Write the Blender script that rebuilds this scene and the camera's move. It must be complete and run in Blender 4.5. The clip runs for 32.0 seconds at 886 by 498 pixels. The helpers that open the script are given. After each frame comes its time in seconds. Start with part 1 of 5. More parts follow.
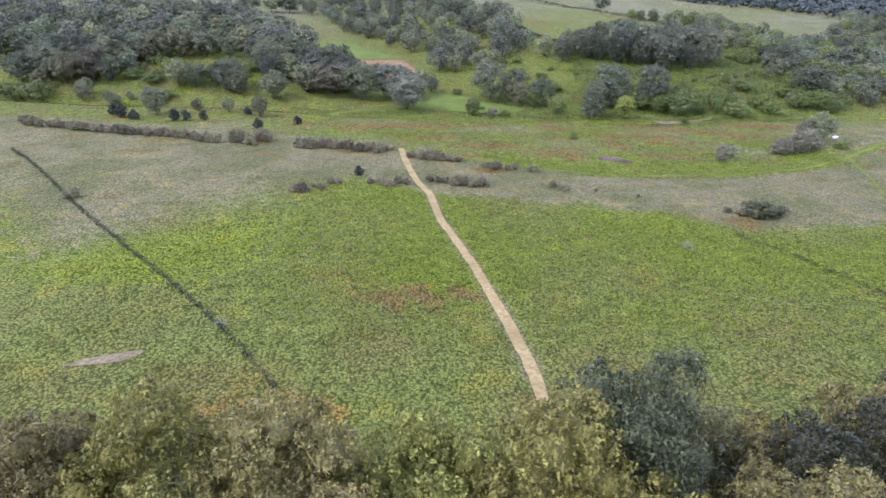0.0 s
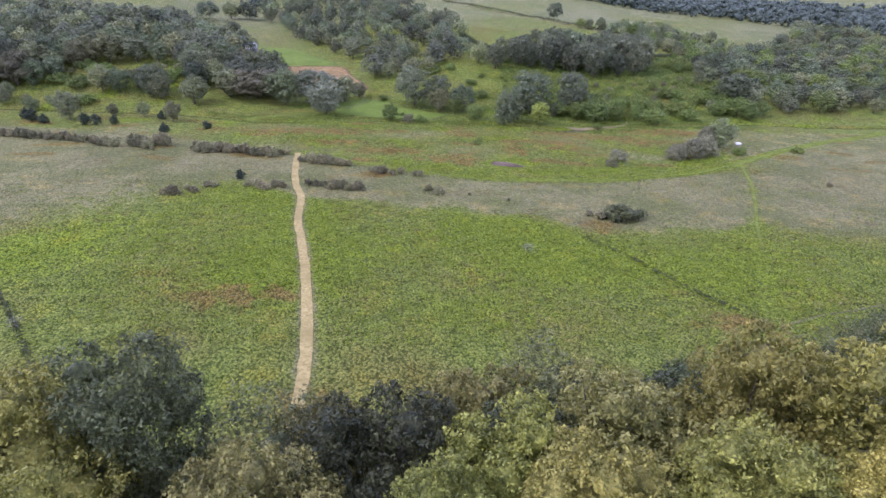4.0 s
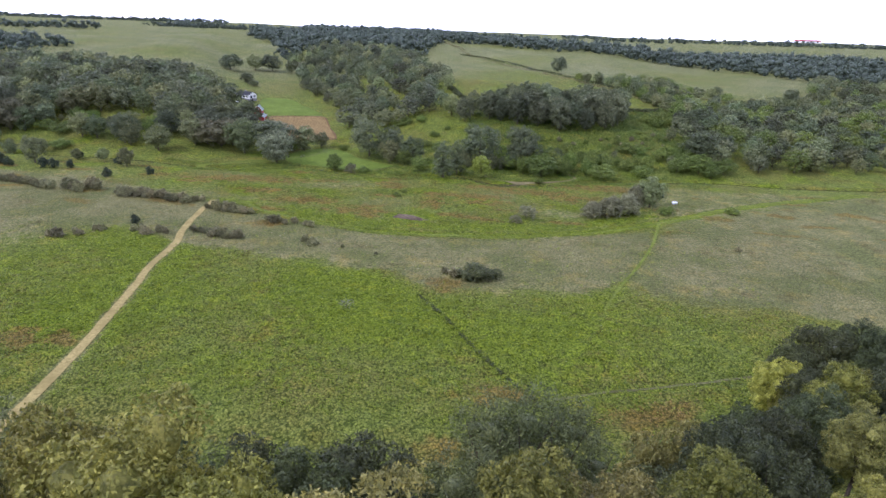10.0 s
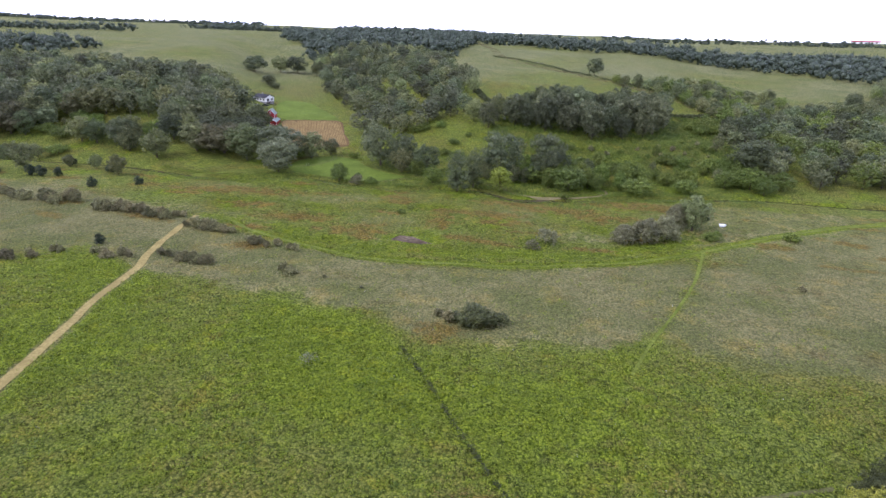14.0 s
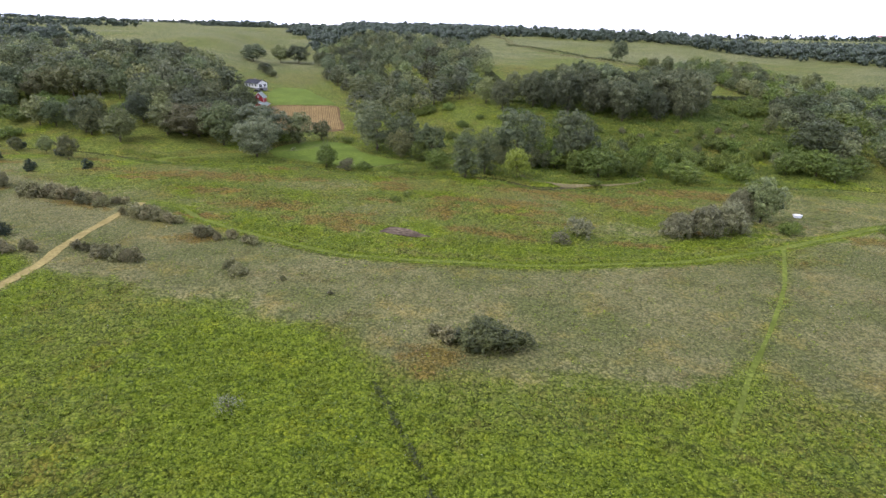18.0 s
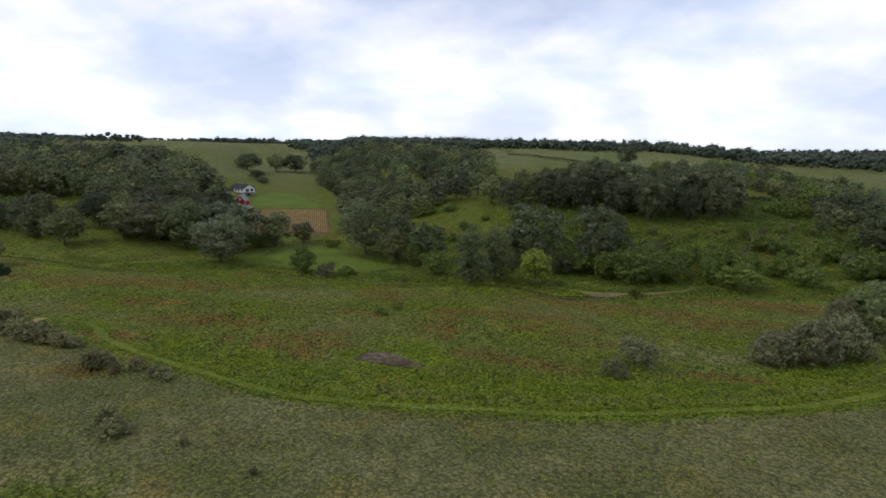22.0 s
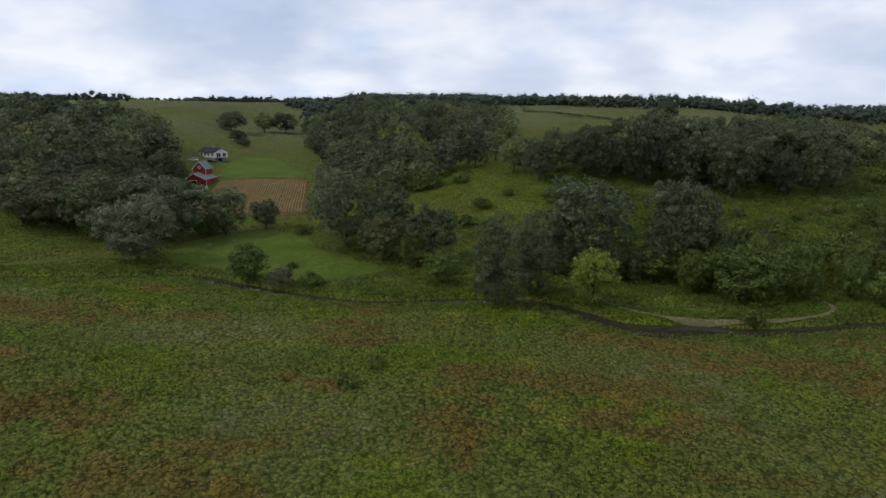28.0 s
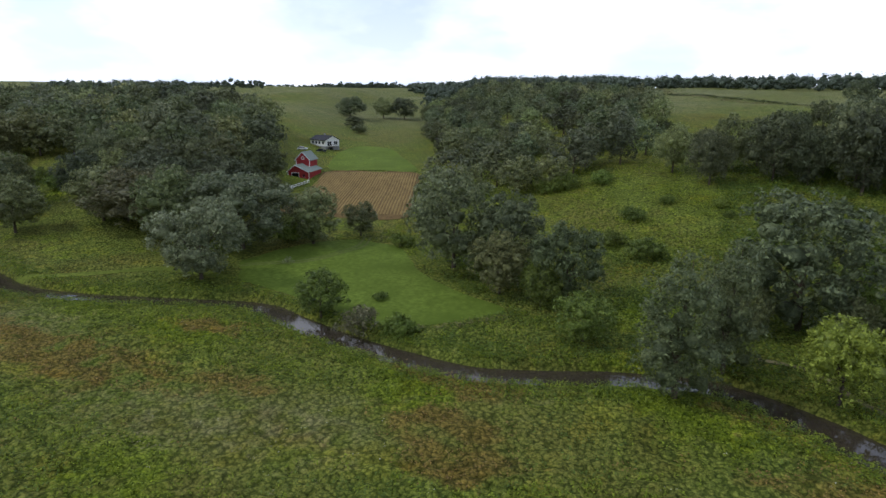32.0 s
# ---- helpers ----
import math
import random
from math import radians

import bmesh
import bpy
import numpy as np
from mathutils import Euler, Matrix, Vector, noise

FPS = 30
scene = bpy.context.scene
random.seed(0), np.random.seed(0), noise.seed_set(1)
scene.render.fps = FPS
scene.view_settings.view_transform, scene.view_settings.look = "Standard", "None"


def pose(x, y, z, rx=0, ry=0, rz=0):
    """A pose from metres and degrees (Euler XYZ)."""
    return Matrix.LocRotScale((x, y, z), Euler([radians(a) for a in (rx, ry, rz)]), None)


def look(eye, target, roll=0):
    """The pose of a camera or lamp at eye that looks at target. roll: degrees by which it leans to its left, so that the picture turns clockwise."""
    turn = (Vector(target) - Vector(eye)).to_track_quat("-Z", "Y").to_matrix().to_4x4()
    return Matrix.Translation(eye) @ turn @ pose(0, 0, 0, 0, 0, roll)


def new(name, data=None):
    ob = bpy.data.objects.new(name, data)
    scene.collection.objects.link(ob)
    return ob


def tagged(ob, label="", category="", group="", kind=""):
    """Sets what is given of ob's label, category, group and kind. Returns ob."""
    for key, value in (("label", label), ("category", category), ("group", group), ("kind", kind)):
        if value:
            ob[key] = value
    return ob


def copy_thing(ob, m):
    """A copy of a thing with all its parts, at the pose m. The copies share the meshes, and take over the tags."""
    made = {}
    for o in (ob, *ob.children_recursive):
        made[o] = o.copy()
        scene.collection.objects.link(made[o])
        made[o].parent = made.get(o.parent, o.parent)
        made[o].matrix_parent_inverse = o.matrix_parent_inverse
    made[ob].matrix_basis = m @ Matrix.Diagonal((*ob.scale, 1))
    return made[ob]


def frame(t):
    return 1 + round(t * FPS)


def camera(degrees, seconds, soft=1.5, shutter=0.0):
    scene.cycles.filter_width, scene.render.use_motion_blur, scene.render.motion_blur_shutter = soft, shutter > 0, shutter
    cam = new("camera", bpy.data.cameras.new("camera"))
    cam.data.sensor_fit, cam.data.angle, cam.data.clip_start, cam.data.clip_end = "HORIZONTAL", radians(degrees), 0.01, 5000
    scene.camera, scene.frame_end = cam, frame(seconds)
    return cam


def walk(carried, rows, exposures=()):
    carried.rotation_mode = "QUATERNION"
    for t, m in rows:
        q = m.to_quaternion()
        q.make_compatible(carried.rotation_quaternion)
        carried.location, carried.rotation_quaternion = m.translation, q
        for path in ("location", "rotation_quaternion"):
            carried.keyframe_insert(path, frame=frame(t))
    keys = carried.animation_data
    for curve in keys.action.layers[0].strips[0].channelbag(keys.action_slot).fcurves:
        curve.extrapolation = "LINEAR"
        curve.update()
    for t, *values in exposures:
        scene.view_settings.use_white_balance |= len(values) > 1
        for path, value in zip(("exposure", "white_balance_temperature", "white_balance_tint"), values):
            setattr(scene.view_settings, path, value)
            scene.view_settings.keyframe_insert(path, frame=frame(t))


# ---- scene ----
cam = camera(73.7, 32.0)

PATH = [
    (0, (-86.17, -34.03, 56.20), (-85.563, -15.858, 47.880), 1.67),
    (1, (-77.83, -35.27, 56.40), (-77.154, -17.094, 48.084), 1.78),
    (2, (-69.07, -35.94, 56.37), (-68.325, -17.751, 48.079), 1.88),
    (3, (-60.11, -36.68, 56.63), (-59.317, -18.488, 48.343), 1.96),
    (3.5, (-55.65, -37.03, 56.67), (-54.836, -18.843, 48.385), 1.99),
    (5.5, (-35.30, -38.19, 57.58), (-34.531, -19.370, 50.862), 2.03),
    (6, (-30.40, -38.53, 57.72), (-29.607, -19.678, 51.105), 2.07),
    (7, (-20.62, -39.16, 58.26), (-19.852, -20.309, 51.625), 2.30),
    (8, (-10.56, -39.02, 58.78), (-11.245, -20.183, 52.091), 2.13),
    (9, (-1.30, -37.54, 59.71), (-2.266, -18.719, 53.002), 2.10),
    (10, (5.10, -33.53, 60.25), (3.883, -14.729, 53.530), 2.05),
    (11, (8.78, -27.62, 60.53), (7.404, -8.837, 53.808), 2.12),
    (12, (11.13, -20.61, 60.64), (9.693, -1.824, 53.928), 2.05),
    (13, (12.07, -12.76, 60.62), (10.559, 6.027, 53.914), 2.05),
    (13.5, (12.21, -8.47, 60.08), (10.510, 10.300, 53.393), 2.01),
    (14, (12.18, -4.12, 58.82), (9.753, 14.575, 52.129), 1.88),
    (14.5, (12.17, 0.36, 56.96), (9.411, 19.012, 50.277), 1.86),
    (16.5, (11.07, 18.40, 48.73), (8.245, 37.050, 42.087), 1.66),
    (17, (10.80, 23.10, 47.03), (7.968, 41.747, 40.394), 1.61),
    (18, (9.91, 32.77, 43.63), (7.061, 51.431, 37.037), 1.55),
    (18.5, (9.34, 37.78, 41.95), (6.423, 56.677, 36.086), 1.53),
    (19, (8.69, 42.68, 39.94), (5.694, 61.839, 35.028), 1.43),
    (19.5, (8.07, 47.52, 37.94), (4.987, 66.888, 34.042), 1.33),
    (20, (7.29, 52.15, 35.91), (4.175, 71.677, 32.883), 1.30),
    (21, (5.65, 61.90, 33.78), (2.538, 81.434, 30.834), 1.29),
    (22, (3.92, 71.49, 33.61), (0.816, 91.031, 30.696), 1.27),
    (23, (1.91, 81.19, 33.04), (-1.153, 100.748, 30.180), 1.25),
    (23.5, (1.15, 85.87, 32.77), (-1.879, 105.329, 29.287), 1.24),
    (24, (0.42, 90.52, 32.80), (-2.588, 109.954, 29.159), 1.21),
    (25, (-0.87, 99.44, 32.92), (-3.861, 118.873, 29.268), 1.07),
    (25.5, (-1.35, 103.75, 32.97), (-4.345, 123.184, 29.321), 0.94),
    (27.5, (-4.92, 123.62, 32.45), (-8.052, 142.997, 28.598), 0.90),
    (28, (-5.61, 128.08, 32.48), (-8.918, 147.353, 28.263), 0.93),
    (28.5, (-6.50, 132.43, 32.40), (-9.938, 151.598, 27.835), 0.97),
    (29, (-7.27, 136.92, 32.50), (-11.052, 155.987, 27.815), 0.92),
    (30, (-9.46, 145.69, 32.54), (-14.181, 164.543, 27.839), 0.93),
    (31, (-12.30, 154.44, 32.42), (-18.122, 172.981, 27.695), 0.89),
    (32, (-15.46, 162.93, 32.40), (-22.558, 181.022, 27.667), 0.75),
]
walk(cam, [(t, look(eye, target, roll)) for t, eye, target, roll in PATH],
     exposures=[(0, 0.96, 5150, 45), (3.5, 0.85, 5200, 44), (7, 0.66, 5350, 34), (13, 0.50, 5600, 28), (17, 0.56, 5850, 24), (18.5, 0.46, 5950, 21),
                (20, -0.22, 5950, 17), (21.5, -0.54, 6220, 11), (23, -1.02, 6180, 9), (25, -1.16, 6120, 8), (28, -1.02, 6080, 8), (30, -0.64, 5980, 8), (32, -0.44, 5950, 9)])

# ---- light ----
SUN_AZ, SUN_EL = 245.0, 48.0      # degrees, clockwise from +y; soft sun through thin cloud, behind and to the west
sun = new("sun", bpy.data.lights.new("sun", "SUN"))
sun.data.energy, sun.data.angle, sun.data.color = 1.75, radians(9), (1.0, 0.95, 0.88)
_a, _e = radians(SUN_AZ), radians(SUN_EL)
sun.matrix_world = look((math.sin(_a) * math.cos(_e) * 100, math.cos(_a) * math.cos(_e) * 100, math.sin(_e) * 100), (0, 0, 0))

world = bpy.data.worlds.new("world")
scene.world = world
world.use_nodes = True
wn, wl = world.node_tree.nodes, world.node_tree.links
wn.clear()
sky = wn.new("ShaderNodeTexSky")
sky.sky_type, sky.sun_disc = "NISHITA", False
sky.sun_elevation, sky.sun_rotation = radians(SUN_EL), radians(SUN_AZ)
sky.air_density, sky.dust_density, sky.altitude = 1.0, 2.0, 300
coord = wn.new("ShaderNodeTexCoord")
split = wn.new("ShaderNodeSeparateXYZ")
wl.new(coord.outputs["Generated"], split.inputs[0])


def wmath(op, a, b=None, clamp=False):
    n = wn.new("ShaderNodeMath")
    n.operation, n.use_clamp = op, clamp
    for i, v in enumerate((a, b)):
        if v is None:
            continue
        if isinstance(v, (int, float)):
            n.inputs[i].default_value = v
        else:
            wl.new(v, n.inputs[i])
    return n.outputs[0]


def wramp(fac, stops):
    n = wn.new("ShaderNodeValToRGB")
    while len(n.color_ramp.elements) < len(stops):
        n.color_ramp.elements.new(0.5)
    for el, (p, c) in zip(n.color_ramp.elements, stops):
        el.position, el.color = p, (*c, 1) if len(c) == 3 else c
    wl.new(fac, n.inputs[0])
    return n.outputs[0]


# a cloud deck on a flat layer high above: the direction is divided by its height
up = wmath("ADD", wmath("MAXIMUM", split.outputs[2], 0.0), 0.34)
flat = wn.new("ShaderNodeCombineXYZ")
wl.new(wmath("DIVIDE", split.outputs[0], up), flat.inputs[0])
wl.new(wmath("DIVIDE", split.outputs[1], up), flat.inputs[1])


def wnoise(scale, detail, rough, shift):
    m = wn.new("ShaderNodeMapping")
    m.inputs["Location"].default_value = shift
    n = wn.new("ShaderNodeTexNoise")
    n.inputs["Scale"].default_value, n.inputs["Detail"].default_value, n.inputs["Roughness"].default_value = scale, detail, rough
    wl.new(flat.outputs[0], m.inputs[0])
    wl.new(m.outputs[0], n.inputs["Vector"])
    return n.outputs[0]


cover = wramp(wnoise(1.5, 5, 0.5, (3.1, 1.7, 0)), [(0.38, (0, 0, 0)), (0.58, (1, 1, 1))])
shade = wramp(wnoise(2.6, 6, 0.52, (7.7, 2.2, 4)), [(0.34, (12.0, 13.2, 16.0)), (0.58, (17.4, 17.0, 17.4))])
blue = wramp(wmath("MULTIPLY", split.outputs[2], 1.6, True), [(0.0, (12.2, 12.7, 14.3)), (0.3, (9.6, 10.8, 13.8)), (1.0, (5.4, 7.0, 10.6))])
mixc = wn.new("ShaderNodeMix")
mixc.data_type = "RGBA"
wl.new(cover, mixc.inputs["Factor"]), wl.new(blue, mixc.inputs["A"]), wl.new(shade, mixc.inputs["B"])
# thin haze makes the whole rim of the sky paler and brighter
rim = wn.new("ShaderNodeMix")
rim.data_type = "RGBA"
rim.blend_type = "MULTIPLY"
rim.inputs["Factor"].default_value = 1.0
wl.new(mixc.outputs["Result"], rim.inputs["A"])
wl.new(wramp(wmath("MAXIMUM", split.outputs[2], 0.0), [(0.0, (1.46, 1.46, 1.46)), (0.16, (1.26, 1.26, 1.28)), (0.45, (0.92, 0.92, 0.92))]), rim.inputs["B"])
mixs = wn.new("ShaderNodeMix")
mixs.data_type = "RGBA"
mixs.inputs["Factor"].default_value = 0.85
wl.new(sky.outputs[0], mixs.inputs["A"]), wl.new(rim.outputs["Result"], mixs.inputs["B"])
back = wn.new("ShaderNodeBackground")
back.inputs["Strength"].default_value = 0.092
wl.new(mixs.outputs["Result"], back.inputs[0])
wl.new(back.outputs[0], wn.new("ShaderNodeOutputWorld").inputs[0])

# ---- materials ----
def material(name):
    m = bpy.data.materials.new(name)
    m.use_nodes = True
    n, l = m.node_tree.nodes, m.node_tree.links
    n.clear()
    out = n.new("ShaderNodeOutputMaterial")
    b = n.new("ShaderNodeBsdfPrincipled")
    b.inputs["Specular IOR Level"].default_value = 0.25
    l.new(b.outputs[0], out.inputs[0])
    return m, n, l, b, out


def plug(l, v, socket):
    if hasattr(v, "is_output"):
        l.new(v, socket)
    elif isinstance(v, tuple):
        socket.default_value = (*v, 1) if len(v) == 3 and len(socket.default_value) == 4 else v
    else:
        socket.default_value = v


def mix(n, l, fac, a, b, mode="MIX"):
    k = n.new("ShaderNodeMix")
    k.data_type, k.blend_type = "RGBA", mode
    plug(l, fac, k.inputs["Factor"]), plug(l, a, k.inputs["A"]), plug(l, b, k.inputs["B"])
    return k.outputs["Result"]


def noise_at(n, l, scale, detail=4, rough=0.55, where=None):
    k = n.new("ShaderNodeTexNoise")
    k.inputs["Scale"].default_value, k.inputs["Detail"].default_value, k.inputs["Roughness"].default_value = scale, detail, rough
    if where is None:
        where = n.new("ShaderNodeNewGeometry").outputs["Position"]
    l.new(where, k.inputs["Vector"])
    return k.outputs[0]


def steps(n, l, fac, lo, hi):
    k = n.new("ShaderNodeMapRange")
    k.inputs["From Min"].default_value, k.inputs["From Max"].default_value = lo, hi
    l.new(fac, k.inputs["Value"])
    return k.outputs[0]


def bump(n, l, b, height, strength, distance):
    k = n.new("ShaderNodeBump")
    k.inputs["Strength"].default_value, k.inputs["Distance"].default_value = strength, distance
    l.new(height, k.inputs["Height"]), l.new(k.outputs[0], b.inputs["Normal"])


def leaf_material(name, dark, light, tree_shift=0.5, through_light=0.22, gloss=0.3):
    """Foliage: each spray of leaves, each leaf and each plant has its own tone; some light shines through."""
    m, n, l, b, out = material(name)
    geo, info = n.new("ShaderNodeNewGeometry"), n.new("ShaderNodeObjectInfo")
    c = mix(n, l, steps(n, l, noise_at(n, l, 0.9, 3, 0.6), 0.36, 0.64), dark, light)
    c = mix(n, l, geo.outputs["Random Per Island"], mix(n, l, 1.0, c, (0.68, 0.70, 0.68), "MULTIPLY"), mix(n, l, 1.0, c, (1.42, 1.38, 1.32), "MULTIPLY"))
    fine = noise_at(n, l, 4.5, 4, 0.7)
    c = mix(n, l, steps(n, l, fine, 0.36, 0.62), mix(n, l, 1.0, c, (0.70, 0.72, 0.70), "MULTIPLY"), mix(n, l, 1.0, c, (1.12, 1.1, 1.08), "MULTIPLY"))
    bump(n, l, b, fine, 0.6, 0.2)
    hsv = n.new("ShaderNodeHueSaturation")
    hue = n.new("ShaderNodeMapRange")
    hue.inputs["To Min"].default_value, hue.inputs["To Max"].default_value = 0.5 - 0.040 * tree_shift, 0.5 + 0.020 * tree_shift
    val = n.new("ShaderNodeMapRange")
    val.inputs["To Min"].default_value, val.inputs["To Max"].default_value = 1 - 0.55 * tree_shift, 1 + 0.65 * tree_shift
    other = n.new("ShaderNodeTexWhiteNoise")
    other.noise_dimensions = "1D"
    l.new(info.outputs["Random"], other.inputs["W"])
    l.new(info.outputs["Random"], hue.inputs[0]), l.new(other.outputs["Value"], val.inputs[0])
    l.new(hue.outputs[0], hsv.inputs["Hue"]), l.new(val.outputs[0], hsv.inputs["Value"]), l.new(c, hsv.inputs["Color"])
    b.inputs["Roughness"].default_value = 0.5
    b.inputs["Specular IOR Level"].default_value = gloss
    l.new(hsv.outputs[0], b.inputs["Base Color"])
    tr = n.new("ShaderNodeBsdfTranslucent")
    l.new(hsv.outputs[0], tr.inputs[0])
    sh = n.new("ShaderNodeMixShader")
    sh.inputs[0].default_value = through_light
    l.new(b.outputs[0], sh.inputs[1]), l.new(tr.outputs[0], sh.inputs[2]), l.new(sh.outputs[0], out.inputs[0])
    return m


def plain_material(name, colour, rough=0.8, vary=0.25, scale=3.0, relief=0.0, metal=0.0, second=None, big=0.2):
    """A surface with grain and larger stains."""
    m, n, l, b, out = material(name)
    grain, stain = noise_at(n, l, scale, 6), noise_at(n, l, big, 3)
    dark = tuple(v * (1 - vary) for v in colour)
    lite = tuple(min(1, v * (1 + vary)) for v in (second or colour))
    c = mix(n, l, steps(n, l, grain, 0.3, 0.7), dark, lite)
    c = mix(n, l, steps(n, l, stain, 0.4, 0.7), c, tuple(v * (1 - 0.6 * vary) for v in colour))
    l.new(c, b.inputs["Base Color"])
    b.inputs["Roughness"].default_value, b.inputs["Metallic"].default_value = rough, metal
    b.inputs["Specular IOR Level"].default_value = 0.06 if rough > 0.82 else 0.3
    if relief:
        bump(n, l, b, grain, 0.6, relief)
    return m


def ground_material():
    """Meadow soil and low growth; the zone attribute says where it is dry grass, rust-brown herbs or lush green."""
    m, n, l, b, out = material("meadow_growth")
    z = n.new("ShaderNodeAttribute")
    z.attribute_name = "zone"
    s = n.new("ShaderNodeSeparateColor")
    l.new(z.outputs["Color"], s.inputs[0])
    big, mid, fine = noise_at(n, l, 0.045, 5), noise_at(n, l, 0.35, 5), noise_at(n, l, 2.2, 6, 0.65)
    green = mix(n, l, steps(n, l, mid, 0.35, 0.65), (0.130, 0.154, 0.027), (0.194, 0.220, 0.044))
    green = mix(n, l, steps(n, l, big, 0.42, 0.62), green, (0.176, 0.170, 0.040))
    lush = mix(n, l, steps(n, l, mid, 0.35, 0.65), (0.134, 0.176, 0.012), (0.200, 0.244, 0.022))
    dry = mix(n, l, steps(n, l, mid, 0.35, 0.65), (0.190, 0.178, 0.070), (0.250, 0.226, 0.102))
    dry = mix(n, l, steps(n, l, big, 0.45, 0.6), dry, (0.150, 0.156, 0.052))
    rust = mix(n, l, steps(n, l, mid, 0.35, 0.65), (0.164, 0.122, 0.030), (0.212, 0.160, 0.040))
    edge = n.new("ShaderNodeMath")
    edge.operation = "MULTIPLY_ADD"
    l.new(steps(n, l, mid, 0.2, 0.8), edge.inputs[0])
    edge.inputs[1].default_value, edge.inputs[2].default_value = 0.9, -0.45

    def mask(v):
        k = n.new("ShaderNodeMath")
        k.operation = "ADD"
        l.new(v, k.inputs[0]), l.new(edge.outputs[0], k.inputs[1])
        return steps(n, l, k.outputs[0], 0.3, 0.7)

    c = mix(n, l, mask(s.outputs[2]), green, lush)
    c = mix(n, l, mask(s.outputs[0]), c, dry)
    c = mix(n, l, mask(s.outputs[1]), c, rust)
    # drifts of other herbs, some yellower, some browner
    drift, other = noise_at(n, l, 0.11, 6, 0.62), noise_at(n, l, 0.085, 6, 0.65)
    c = mix(n, l, steps(n, l, drift, 0.54, 0.66), c, mix(n, l, 1.0, c, (1.28, 1.14, 0.92), "MULTIPLY"))
    c = mix(n, l, steps(n, l, other, 0.55, 0.68), c, mix(n, l, 1.0, c, (0.84, 0.76, 0.70), "MULTIPLY"))
    hay = mix(n, l, steps(n, l, big, 0.4, 0.6), (0.180, 0.184, 0.082), (0.245, 0.234, 0.112))
    c = mix(n, l, z.outputs["Alpha"], c, hay)
    smooth = c
    # leafy clumps of growth, each with its own tone, and finer leaves within them, with their shading painted in
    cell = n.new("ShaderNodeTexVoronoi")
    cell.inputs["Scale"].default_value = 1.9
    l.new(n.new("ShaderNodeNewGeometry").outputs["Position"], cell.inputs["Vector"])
    tone = n.new("ShaderNodeSeparateColor")
    l.new(cell.outputs["Color"], tone.inputs[0])
    c = mix(n, l, tone.outputs[0], mix(n, l, 1.0, c, (0.74, 0.79, 0.72), "MULTIPLY"), mix(n, l, 1.0, c, (1.22, 1.20, 1.12), "MULTIPLY"))
    # shade in the gaps between clumps, painted dark along the cell edges
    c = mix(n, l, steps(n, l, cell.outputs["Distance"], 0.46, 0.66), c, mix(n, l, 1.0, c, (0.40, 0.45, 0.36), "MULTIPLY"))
    # leaf tops painted as if lit, the holes between them as if shaded
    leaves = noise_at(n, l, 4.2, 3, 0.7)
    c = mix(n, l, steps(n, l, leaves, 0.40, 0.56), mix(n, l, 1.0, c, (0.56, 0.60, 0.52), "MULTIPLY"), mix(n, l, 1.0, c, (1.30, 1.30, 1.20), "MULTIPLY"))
    short = n.new("ShaderNodeMath")
    short.operation = "MULTIPLY"
    l.new(s.outputs[0], short.inputs[0])
    short.inputs[1].default_value = 0.3
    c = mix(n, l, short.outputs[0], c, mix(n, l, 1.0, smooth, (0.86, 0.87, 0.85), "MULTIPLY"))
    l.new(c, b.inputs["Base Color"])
    b.inputs["Roughness"].default_value = 0.9
    b.inputs["Specular IOR Level"].default_value = 0.1
    tall = n.new("ShaderNodeMath")
    tall.operation = "SUBTRACT"
    l.new(fine, tall.inputs[0]), l.new(cell.outputs["Distance"], tall.inputs[1])
    bump(n, l, b, tall.outputs[0], 1.0, 0.45)
    return m


